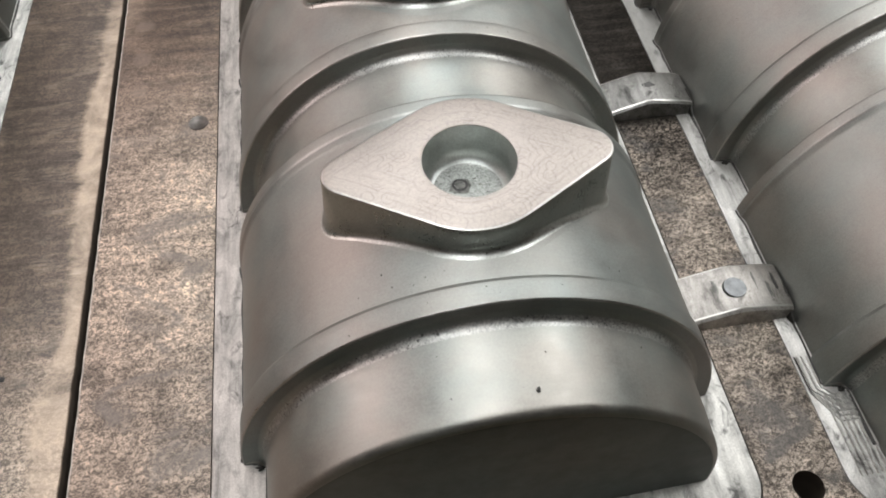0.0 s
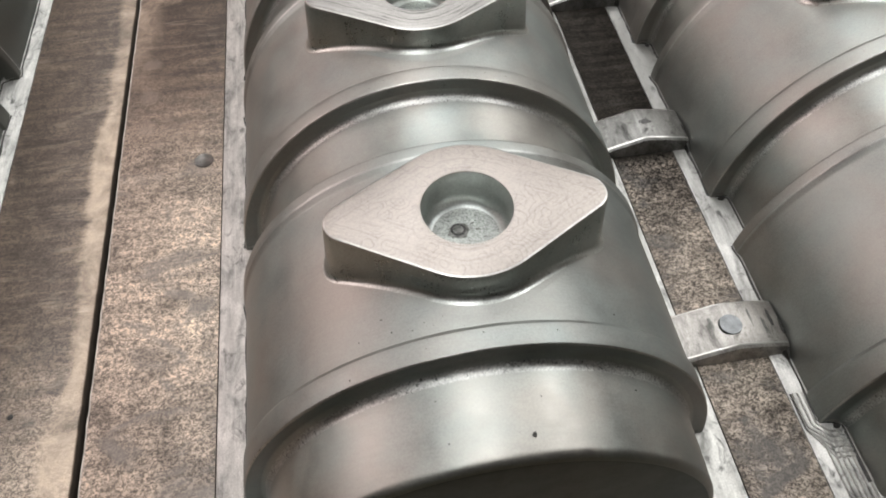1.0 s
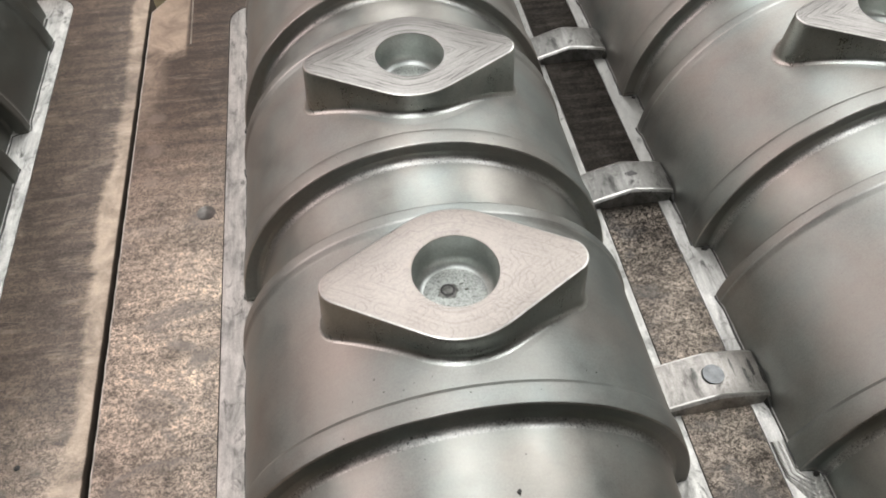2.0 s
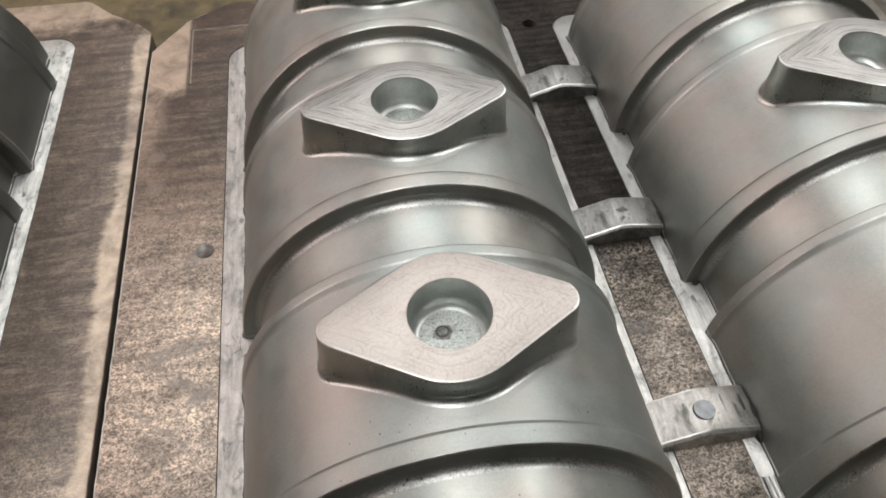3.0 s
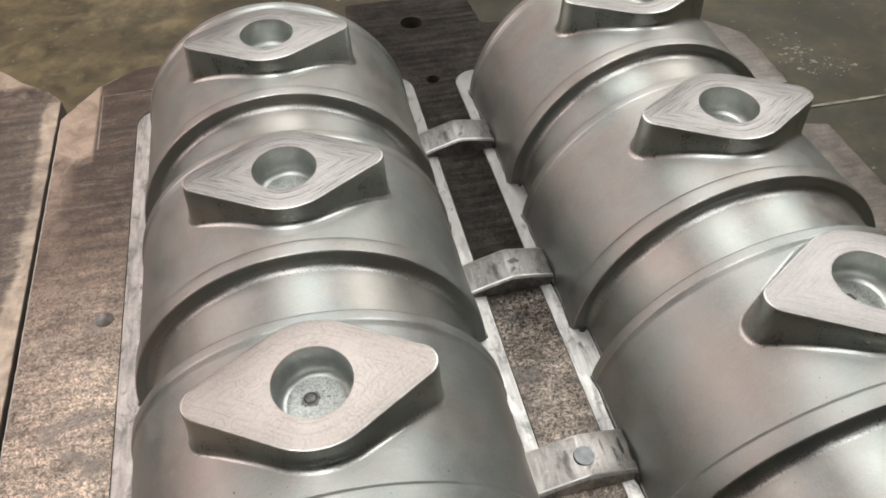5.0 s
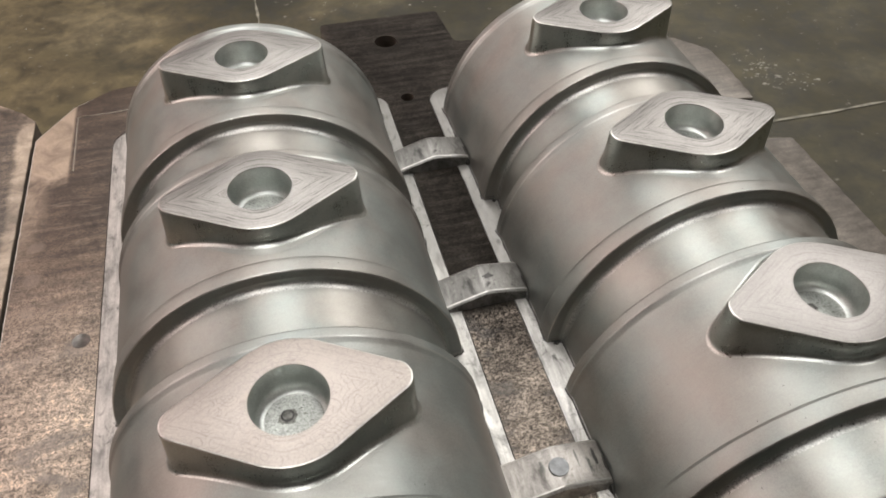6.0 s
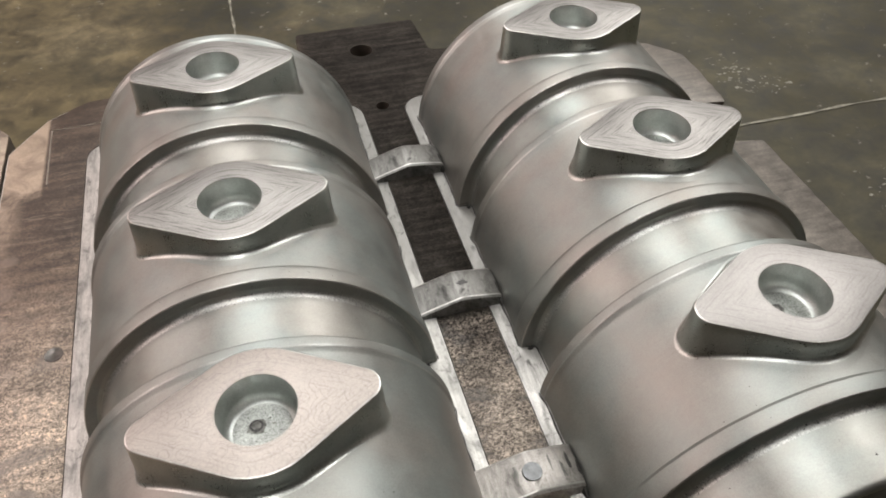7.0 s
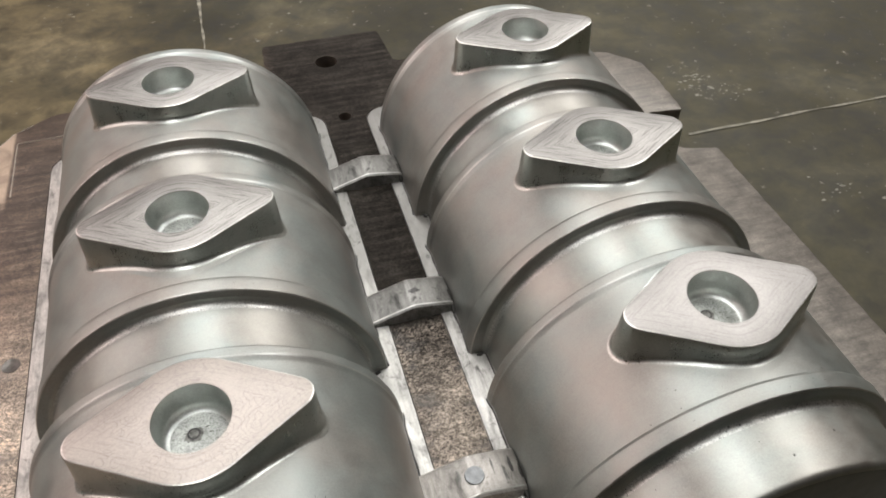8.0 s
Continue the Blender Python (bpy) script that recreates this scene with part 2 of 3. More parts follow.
    wave.inputs["Detail"].default_value = 6.0
    wave.inputs["Detail Scale"].default_value = 3.0
    wave.inputs["Detail Roughness"].default_value = 0.75
    l.new(vec, wave.inputs["Vector"])
    dark = mix(n, l, ramp(n, l, big, [(0.38, grey(0.0)), (0.6, grey(ribs))]), dark, mix(n, l, 1.0, dark, ramp(n, l, wave.outputs["Fac"], [(0.2, grey(0.68)), (0.75, grey(1.15))]), "MULTIPLY"))
    dark = mix(n, l, 1.0, dark, grey(dim), "MULTIPLY")
    # darker towards the far end
    dark = mix(n, l, mix(n, l, 1.0, zone(1, *far_dark, 0.08, band), zone(0, 0.10, 0.04, 0.02), "MULTIPLY"), dark, mix(n, l, 1.0, dark, (0.40, 0.385, 0.375), "MULTIPLY"))
    drab = ramp(n, l, mix(n, l, 0.5, streak, blot), [(0.36, (0.085, 0.074, 0.062)), (0.5, (0.165, 0.145, 0.122)), (0.64, (0.25, 0.222, 0.188))])
    drab = mix(n, l, 0.6, drab, ramp(n, l, grain, [(0.44, grey(0.6)), (0.56, grey(1.25))]), "MULTIPLY")
    beyond = zone(0, 0.50, 0.56, 0.02)
    rim = ramp(n, l, tide, [(0.485, grey(0)), (0.5, grey(0.4)), (0.515, grey(0))])
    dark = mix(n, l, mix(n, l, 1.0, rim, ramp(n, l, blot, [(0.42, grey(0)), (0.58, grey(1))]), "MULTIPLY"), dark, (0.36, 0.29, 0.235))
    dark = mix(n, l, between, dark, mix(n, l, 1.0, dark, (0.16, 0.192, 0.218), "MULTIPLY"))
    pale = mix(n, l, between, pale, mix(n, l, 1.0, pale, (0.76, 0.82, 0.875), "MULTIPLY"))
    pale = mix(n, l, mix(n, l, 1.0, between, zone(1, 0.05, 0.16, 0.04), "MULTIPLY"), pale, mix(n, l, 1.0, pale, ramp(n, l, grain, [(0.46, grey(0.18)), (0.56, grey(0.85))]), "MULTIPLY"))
    worn = mix(n, l, 1.0, zone(1, worn_from, worn_to, 0.16), mix(n, l, 1.0, between, zone(1, 0.148, 0.164, 0.02), "MULTIPLY"), "LIGHTEN")
    col = mix(n, l, beyond, mix(n, l, worn, pale, dark), drab)
    rub = ramp(n, l, blot, [(0.3, (0.26, 0.196, 0.148)), (0.46, (0.41, 0.314, 0.236)), (0.62, (0.54, 0.42, 0.318))])
    rub = mix(n, l, 0.5, rub, ramp(n, l, grain, [(0.4, grey(0.75)), (0.6, grey(1.15))]), "MULTIPLY")
    # the strip between the patterns is less shiny
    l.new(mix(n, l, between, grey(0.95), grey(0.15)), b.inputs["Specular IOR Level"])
    width = noise_tex(n, l, coords(n, l, (0.01, 7, 1)), 1.0, 2, 0.5)
    ragged = mix(n, l, 0.35, width, mix(n, l, 0.5, streak, blot))
    rubbed = mix(n, l, 1.0, zone(0, edge_from, edge_to, 0.07, ragged), ramp(n, l, blot, [(0.3, grey(0.45)), (0.6, grey(0.85))]), "MULTIPLY")
    rubbed = mix(n, l, 1.0, rubbed, zone(1, *along, 0.1), "MULTIPLY")
    corner = mix(n, l, 1.0, zone(0, *corner_x, 0.004), zone(1, *corner_y, 0.09), "MULTIPLY")
    rubbed = mix(n, l, 1.0, rubbed, corner, "LIGHTEN")
    col = mix(n, l, rubbed, col, rub)
    # dried drops: a pale middle, drawn out to one side
    for dx, dy, r in drips:
        near = n.new("ShaderNodeVectorMath")
        near.operation = "DISTANCE"
        squash = n.new("ShaderNodeVectorMath")
        squash.operation = "MULTIPLY_ADD"
        wob = n.new("ShaderNodeCombineXYZ")
        l.new(blot, wob.inputs[0])
        l.new(streak, wob.inputs[1])
        squash.inputs[1].default_value = (r * 1.6, r * 1.6, 0)
        l.new(wob.outputs[0], squash.inputs[0])
        l.new(vec, squash.inputs[2])
        l.new(squash.outputs[0], near.inputs[0])
        near.inputs[1].default_value = (dx + r * 0.8, dy + r * 0.8, 0)
        spot = n.new("ShaderNodeMapRange")
        spot.interpolation_type = "SMOOTHSTEP"
        spot.inputs["From Min"].default_value, spot.inputs["From Max"].default_value = r, r * 0.45
        spot.inputs["To Max"].default_value = 0.42
        l.new(near.outputs["Value"], spot.inputs["Value"])
        col = mix(n, l, spot.outputs["Result"], col, (0.30, 0.235, 0.19))
    l.new(col, b.inputs["Base Color"])
    l.new(mix(n, l, between, ramp(n, l, mix(n, l, 0.5, streak, grain), [(0.3, grey(0.36)), (0.7, grey(0.60))]), grey(0.82)), b.inputs["Roughness"])
    first = bump(n, l, b, grain, 0.2, 0.0004)
    bump(n, l, b, streak, 0.15, 0.0008, first)
    return m


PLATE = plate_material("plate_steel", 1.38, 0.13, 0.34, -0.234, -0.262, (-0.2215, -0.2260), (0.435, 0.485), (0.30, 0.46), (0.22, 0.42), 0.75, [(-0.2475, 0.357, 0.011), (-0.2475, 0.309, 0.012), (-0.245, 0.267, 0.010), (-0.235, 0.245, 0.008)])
PLATE_SIDE = plate_material("plate_steel_streaked", 0.74, -0.16, 0.10, -0.290, -0.281, (-0.9, -0.8), (0.60, 0.645), (-0.4, -0.3), (0.9, 1.2), 0.5)


def concrete_material():
    m, n, l, b = material("floor_concrete", 0.55, 0.0)
    b.inputs["Specular IOR Level"].default_value = 0.3
    vec = coords(n, l)
    big = noise_tex(n, l, coords(n, l, (5, 6, 4)), 1.0, 7, 0.6, 0.2)
    mid = noise_tex(n, l, vec, 28, 5, 0.62, 0.4)
    chip = noise_tex(n, l, vec, 75, 4, 0.6)
    tone = ramp(n, l, big, [(0.30, (0.027, 0.0240, 0.0125)), (0.50, (0.045, 0.0400, 0.0222)), (0.70, (0.084, 0.0755, 0.046))])
    # a paler patch to the north-west with a ragged border
    away = n.new("ShaderNodeVectorMath")
    away.operation = "DISTANCE"
    l.new(vec, away.inputs[0])
    away.inputs[1].default_value = (-1.4, 1.6, ROOM_FLOOR)
    add = n.new("ShaderNodeMath")
    add.operation = "MULTIPLY_ADD"
    l.new(noise_tex(n, l, vec, 1.3, 7, 0.68, 0.6), add.inputs[0])
    add.inputs[1].default_value = 3.2
    l.new(away.outputs["Value"], add.inputs[2])
    pale = n.new("ShaderNodeMapRange")
    pale.interpolation_type = "SMOOTHSTEP"
    pale.inputs["From Min"].default_value, pale.inputs["From Max"].default_value = 3.45, 2.55
    l.new(add.outputs[0], pale.inputs["Value"])
    tone = mix(n, l, pale.outputs["Result"], tone, mix(n, l, 1.0, tone, (2.95, 2.55, 2.35), "MULTIPLY"))
    wear = ramp(n, l, mid, [(0.32, grey(0.5)), (0.62, grey(1.25))])
    chips = ramp(n, l, chip, [(0.66, grey(0.0)), (0.78, grey(0.8))])
    col = mix(n, l, 1.0, tone, wear, "MULTIPLY")
    l.new(mix(n, l, chips, col, (0.30, 0.28, 0.23)), b.inputs["Base Color"])
    l.new(ramp(n, l, mid, [(0.3, grey(0.5)), (0.7, grey(0.75))]), b.inputs["Roughness"])
    bump(n, l, b, mid, 0.2, 0.002)
    return m


CONCRETE = concrete_material()


def plain(name, base, rough, metal=0.0, vary=0.15, scale=20):
    m, n, l, b = material(name, rough, metal, base)
    f = noise_tex(n, l, coords(n, l), scale, 5, 0.6)
    l.new(ramp(n, l, f, [(0.3, tuple(c * (1 - vary) for c in base)), (0.7, tuple(c * (1 + vary) for c in base))]), b.inputs["Base Color"])
    bump(n, l, b, f, 0.1, 0.001)
    return m


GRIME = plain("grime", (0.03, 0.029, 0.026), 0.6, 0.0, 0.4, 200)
STAIN = plain("stain", (0.07, 0.068, 0.066), 0.55, 0.3, 0.4, 120)
BARE = plain("bare_edge", (0.66, 0.61, 0.55), 0.5, 0.3, 0.45, 90)
DARK_SIDE = plain("dark_side", (0.10, 0.082, 0.066), 0.5, 0.3, 0.3, 60)
PLUG_DARK = plain("plug_steel", (0.14, 0.128, 0.118), 0.40, 0.7, 0.4, 150)
SMEAR = plain("smear", (0.21, 0.21, 0.195), 0.6, 0.5, 0.5, 300)
FLAKE = plain("flake", (0.24, 0.23, 0.19), 0.8, 0.0, 0.3, 80)
PLUG = plain("plug_metal", (0.23, 0.24, 0.245), 0.5, 1.0, 0.3, 150)
JOINT = plain("joint_filler", (0.235, 0.222, 0.175), 0.8, 0.0, 0.6, 60)
SCRIBE = plain("scribe_metal", (0.72, 0.66, 0.58), 0.35, 1.0, 0.2, 90)
WALL = plain("wall_paint", (0.46, 0.405, 0.36), 0.8, 0.0, 0.1, 2)
WALL_DARK = plain("added_dark_wall", (0.15, 0.17, 0.155), 0.7, 0.0, 0.1, 2)
CEILING = plain("ceiling_paint", (0.66, 0.63, 0.59), 0.85, 0.0, 0.1, 2)
LAMP_BODY = plain("lamp_enamel", (0.75, 0.75, 0.74), 0.4)


# ---- mesh helpers ----
def part(name, bm, mat, parent=None, label="", sharp=40):
    """Links a bmesh as one mesh object, smooth but for edges sharper than the given angle."""
    bmesh.ops.recalc_face_normals(bm, faces=bm.faces)
    for f in bm.faces:
        f.smooth = True
    for e in bm.edges:
        if len(e.link_faces) == 2 and e.calc_face_angle(0) > radians(sharp):
            e.smooth = False
    mesh = bpy.data.meshes.new(name)
    bm.to_mesh(mesh)
    bm.free()
    mats = mat if isinstance(mat, (list, tuple)) else [mat]
    for one in mats:
        mesh.materials.append(one)
    ob = new(name, mesh)
    if parent is not None:
        ob.parent = parent
    if label:
        tagged(ob, label)
    return ob


def sweep(a, b, f):
    """The flat vector a turned towards b by the fraction f."""
    turn = math.atan2(a.x * b.y - a.y * b.x, a.dot(b)) * f
    c, s = math.cos(turn), math.sin(turn)
    long = a.length + (b.length - a.length) * f
    v = Vector((a.x * c - a.y * s, a.x * s + a.y * c))
    return v.normalized() * long


def rounded(points, radii, steps=6):
    """A closed outline whose corners are rounded."""
    out = []
    n = len(points)
    for i, (p, r) in enumerate(zip(points, radii)):
        p = Vector(p)
        a, b = (Vector(points[i - 1]) - p).normalized(), (Vector(points[(i + 1) % n]) - p).normalized()
        if r <= 0:
            out.append(p)
            continue
        half = a.angle(b) / 2
        centre = p + (a + b).normalized() * (r / math.sin(half))
        s, e = p + a * (r / math.tan(half)) - centre, p + b * (r / math.tan(half)) - centre
        for k in range(steps + 1):
            out.append(centre + sweep(s, e, k / steps))
    return out


def circle(x, y, r, n=32):
    return [Vector((x + r * math.cos(2 * math.pi * k / n), y + r * math.sin(2 * math.pi * k / n))) for k in range(n)]


def chipped(loop, step, amp):
    """The outline cut into short pieces and worn unevenly by about amp."""
    out = []
    for i, p in enumerate(loop):
        q = loop[(i + 1) % len(loop)]
        n = max(1, int((q - p).length / step))
        for k in range(n):
            v = p.lerp(q, k / n)
            a = amp * (3.0 if v.x > 0.55 else 1.0)
            d = Vector((noise.noise((v.x * 90, v.y * 90, 0.0)), noise.noise((v.x * 90, v.y * 90, 7.0))))
            out.append(v + d * a)
    return out


def offset(loop, d):
    """The outline moved outwards by d (loops run counter-clockwise)."""
    out = []
    n = len(loop)
    for i in range(n):
        t = (loop[(i + 1) % n] - loop[i - 1]).normalized()
        out.append(loop[i] + Vector((t.y, -t.x)) * d)
    return out


def bridge_rings(bm, rings, close=True):
    for a, b in zip(rings, rings[1:]):
        n = len(a)
        for i in range(n if close else n - 1):
            j = (i + 1) % n
            bm.faces.new((a[i], a[j], b[j], b[i]))


def slab(outer, holes, top, bottom, edge=0.002):
    """A plate with a rounded-over rim and openings that go through it."""
    bm = bmesh.new()
    rim = [bm.verts.new((p.x, p.y, top)) for p in offset(outer, -edge)]
    mid = [bm.verts.new((p.x, p.y, top - edge * 0.3)) for p in offset(outer, -edge * 0.3)]
    low = [bm.verts.new((p.x, p.y, top - edge)) for p in outer]
    foot = [bm.verts.new((p.x, p.y, bottom)) for p in outer]
    bridge_rings(bm, [rim, mid, low, foot])
    for f in bm.faces:
        if min(v.co.z for v in f.verts) < bottom + 1e-5:
            f.material_index = 1
        elif min(v.co.z for v in f.verts) > top - edge * 0.9 and max(v.co.x for v in f.verts) < -0.2:
            f.material_index = 2
    edges = [bm.edges.get((rim[i], rim[(i + 1) % len(rim)])) for i in range(len(rim))]
    for hole in holes:
        up = [bm.verts.new((p.x, p.y, top)) for p in hole]
        down = [bm.verts.new((p.x, p.y, bottom)) for p in hole]
        before = len(bm.faces)
        bridge_rings(bm, [up, down])
        bm.faces.ensure_lookup_table()
        for f in bm.faces[before:]:
            f.material_index = 1
        edges += [bm.edges.get((up[i], up[(i + 1) % len(up)])) for i in range(len(up))]
    bmesh.ops.triangle_fill(bm, use_beauty=True, use_dissolve=False, edges=edges, normal=(0, 0, 1))
    return bm


# ---- the setting ----
def box(x0, x1, y0, y1, z0, z1):
    bm = bmesh.new()
    bmesh.ops.create_cube(bm, size=1, matrix=Matrix.Translation(((x0 + x1) / 2, (y0 + y1) / 2, (z0 + z1) / 2)) @ Matrix.Diagonal((x1 - x0, y1 - y0, z1 - z0, 1)))
    return bm


def setting(name, bm, mat, label, category):
    return tagged(part(name, bm, mat, None), label, category, "", "structure")


setting("floor", box(-7, 9, -6, 10, ROOM_FLOOR - 0.2, ROOM_FLOOR), CONCRETE, "dark olive stained concrete workshop floor", "floor")
setting("wall_north", box(-7, 9, 10, 10.2, ROOM_FLOOR, 4.09), WALL, "plain painted workshop wall", "wall")
setting("wall_south", box(-7, 9, -6.2, -6, ROOM_FLOOR, 4.09), WALL_DARK, "unseen dark wall, added to darken reflections", "wall")


def pierced_wall():
    """The west wall, with one wide opening through it."""
    bm = box(-7.2, -7, -6, 0.5, ROOM_FLOOR, 4.09)
    for x0, x1, y0, y1, z0, z1 in ((-7.2, -7, 6.5, 10, ROOM_FLOOR, 4.09), (-7.2, -7, 0.5, 6.5, 3.9, 4.09), (-7.2, -7, 0.5, 6.5, ROOM_FLOOR, 2.3)):
        bmesh.ops.create_cube(bm, size=1, matrix=Matrix.Translation(((x0 + x1) / 2, (y0 + y1) / 2, (z0 + z1) / 2)) @ Matrix.Diagonal((x1 - x0, y1 - y0, z1 - z0, 1)))
    return bm


setting("wall_west", pierced_wall(), WALL, "plain painted workshop wall with an unseen, assumed opening", "wall")
area_lamp("west_glow_light", (-7.1, 3.5, 3.1), (0, 3.5, 3.1), 6.0, 1.55, 120, (1.0, 0.87, 0.83))
setting("wall_east", box(9, 9.2, -6, 10, ROOM_FLOOR, 4.09), WALL, "plain painted workshop wall", "wall")
setting("ceiling", box(-7, 9, -6, 10, 4.09, 4.3), CEILING, "plain grey workshop ceiling", "ceiling")


def floor_joint(name, a, b, width):
    """A saw-cut joint in the floor, filled with pale mortar, its edges ragged."""
    a, b = Vector(a), Vector(b)
    d = (b - a).normalized()
    side = Vector((-d.y, d.x))
    n = int((b - a).length / 0.012)
    bm = bmesh.new()
    left, right = [], []
    for k in range(n + 1):
        p = a + (b - a) * (k / n)
        w = width * max(0.12, 0.75 + 0.5 * random.random() + 1.1 * noise.noise((k * 0.31, a.y, 4.0)))
        wob = side * (noise.noise((k * 0.13, a.x, a.y)) * width * 0.6)
        left.append(bm.verts.new((*(p + wob + side * w / 2), ROOM_FLOOR + 0.0012)))
        right.append(bm.verts.new((*(p + wob - side * w / 2), ROOM_FLOOR + 0.0012)))
    for k in range(n):
        bm.faces.new((left[k], right[k], right[k + 1], left[k + 1]))
    return tagged(part(name, bm, JOINT), "pale ragged joint line in the concrete floor", "floor joint", "", "structure")


# ---- lamps over the work ----
def batten(x, y, z, length, watts, colour, turn=0.0, w=0.9):
    root = tagged(new("ceiling_light"), "long wide white-framed light panel on the ceiling", "ceiling light", "ceiling lights")
    root.matrix_world = pose(x, y, z, 0, 0, turn)
    bm = bmesh.new()
    prof = [(-w, 0.0), (-w * 0.95, 0.09), (w * 0.95, 0.09), (w, 0.0), (w - 0.012, 0.0), (w * 0.92, 0.078), (-w * 0.92, 0.078), (-w + 0.012, 0.0)]
    rings = [[bm.verts.new((px, yy, pz)) for px, pz in prof] for yy in (-length / 2, length / 2)]
    bridge_rings(bm, rings)
    part("housing", bm, LAMP_BODY, root)
    lamp = area_lamp("tube_light", (0, 0, 0.03), (0, 0, -1), w * 1.75, length * 0.97, watts, colour)
    lamp.parent = root
    return root


batten(0.05, 2.9, 4.0, 8.8, 215, (0.96, 1.0, 0.985), -9, 0.55)
batten(3.60, 3.7, 4.0, 7.2, 250, (0.965, 1.0, 0.98), -13, 0.45)
batten(-5.0, 4.2, 4.0, 7.2, 175, (1.0, 0.845, 0.82), -13, 1.6)

floor_joint("floor_joint", (0.0195, 0.62), (0.0195, 6.0), 0.0035)
floor_joint("floor_joint", (0.655, 0.413), (6.0, 0.413), 0.0035)

# ---- the cylindrical patterns ----
PITCH = 0.2045
AXIS = -0.0030  # the barrels lie a little to one side of their bosses
# half-width and crown height of each section
LIP, REAR, NECK_R = (0.1482, 0.1482), (0.1484, 0.1484), (0.1356, 0.1356)
BODY = (0.1464, 0.1464)
DRAFT = 0.05  # lean of the lips' front faces
FLARE = 0.0050
SEGS = 96
BOSS_TOP = 0.162


def arc(a, b, c, n=4):
    """Points on a round from a to b about c, in the flat."""
    a, b, c = Vector(a), Vector(b), Vector(c)
    return [tuple(c + sweep(a - c, b - c, k / n)) for k in range(n + 1)]


def revolve(profile, flare, over=3.0):
    """A half turn of a profile of (y, half-width, crown, lean) about the pattern's long axis."""
    bm = bmesh.new()
    rings = []
    for y, w, c, lean in profile:
        ring = []
        for k in range(SEGS + 1):
            a = radians(-over) + radians(180 + 2 * over) * k / SEGS
            z = c * math.sin(a)
            ring.append(bm.verts.new((AXIS - (w + flare * (1 - max(0, math.sin(a))) ** 2) * math.cos(a), y - lean * (LIP[1] - z), z)))
        rings.append(ring)
    bridge_rings(bm, rings, close=False)
    return bm


def sized(points, section, lean=0.0):
    """(y, change of radius) as rows for revolve, counted from a section."""
    return [(y, section[0] + d, section[1] + d, lean) for y, d in points]


def ramp_line(a, b):
    """Rows on the straight flank from one section to another, held tight at both ends."""
    rows = []
    for f in (0.04, 0.1, 0.5, 0.9, 0.96, 1.0):
        rows.append((a[0] + (b[0] - a[0]) * f, a[1][0] + (b[1][0] - a[1][0]) * f, a[1][1] + (b[1][1] - a[1][1]) * f, 0.0))
    return rows


def barrel(root, b, y_f, y_r, metal):
    e = 0.0015
    prof = sized([(y_f - 0.0008, -0.016), (y_f - 0.0002, -0.004)] + arc((y_f, -e), (y_f + e, 0), (y_f + e, -e), 5), LIP, DRAFT)
    prof += sized([(y_f + 0.0045, 0.0001)], LIP, DRAFT * 0.6) + sized([(y_f + 0.0085, 0.0002)], LIP, DRAFT * 0.25) + sized([(y_f + 0.0125, 0.0001)], LIP)
    prof += ramp_line((y_f + 0.0130, LIP), (y_f + 0.0155, BODY))
    c = y_r - 0.0145
    prof += sized([(y_f + 0.0160, 0), (y_f + 0.0175, 0)] + [(b + 0.007 * k, 0) for k in range(-9, 9) if y_f + 0.019 < b + 0.007 * k < c - 0.004] + [(c - 0.003, 0), (c - 0.0012, 0), (c, 0.0001), (c + 0.0010, 0.0004)], BODY)
    # a gentle step up to the rear band
    crease = len(prof)
    prof += sized([(c + 0.0040, -0.0005), (c + 0.0047, -0.0002), (c + 0.0056, 0), (c + 0.0075, 0.0001), (y_r - 0.004, 0)], REAR)
    prof += sized(arc((y_r - 0.0022, 0), (y_r, -0.0022), (y_r - 0.0022, -0.0022), 6) + [(y_r + 0.001, -0.012)], REAR)
    bm = revolve(prof, FLARE)
    # worn front lip edge and rear band step, their highlights put into the colour
    bm.faces.index_update()
    for f in bm.faces:
        if 3 * SEGS <= f.index < 6 * SEGS:
            f.material_index = 1
        elif crease * SEGS <= f.index < (crease + 2) * SEGS:
            f.material_index = 2
    # the socket of the boss goes down through the barrel
    under = [f for f in bm.faces if all(v.co.x ** 2 + (v.co.y - b) ** 2 < 0.041 ** 2 and v.co.z > 0.1 for v in f.verts)]
    bmesh.ops.delete(bm, geom=under, context="FACES")
    return part("barrel", bm, [metal, EDGE, CREASE_GLINT], root, "satin grey barrel section with raised lips", 50)


def neck(root, y0, y1, metal, first=False):
    """The narrower band in front of a barrel; the foremost one ends in a rounded cap."""
    g = 0.0075
    prof = []
    if first:
        r = 0.0060
        prof += [(y0 - 0.004, 0.0005, 0.0005, DRAFT), (y0 - 0.0015, 0.06, 0.06, DRAFT)] + sized([(y0, -r - 0.012)] + arc((y0 + 0.0005, -r), (y0 + r, -0.0006), (y0 + r, -r), 8), NECK_R, DRAFT)
    else:
        prof += sized(arc((y0, 0.0042), (y0 + 0.0042, 0), (y0 + 0.0042, 0.0042)), NECK_R)
    prof += sized([(y0 + (y1 - y0) * f, 0) for f in (0.4, 0.55, 0.7)], NECK_R)
    prof += sized(arc((y1 - g, 0), (y1, g), (y1 - g, g), 8) + [(y1 + 0.0003, g + 0.003)], NECK_R, DRAFT)
    bm = revolve(prof, 0.0012)
    # rough tool marks in the hollow under the lip
    bm.faces.index_update()
    last = len(prof) - 1
    for f in bm.faces:
        if (last - 9) * SEGS <= f.index < (last - 5) * SEGS:
            f.material_index = 1
        elif first and f.index < 4 * SEGS:
            f.material_index = 2
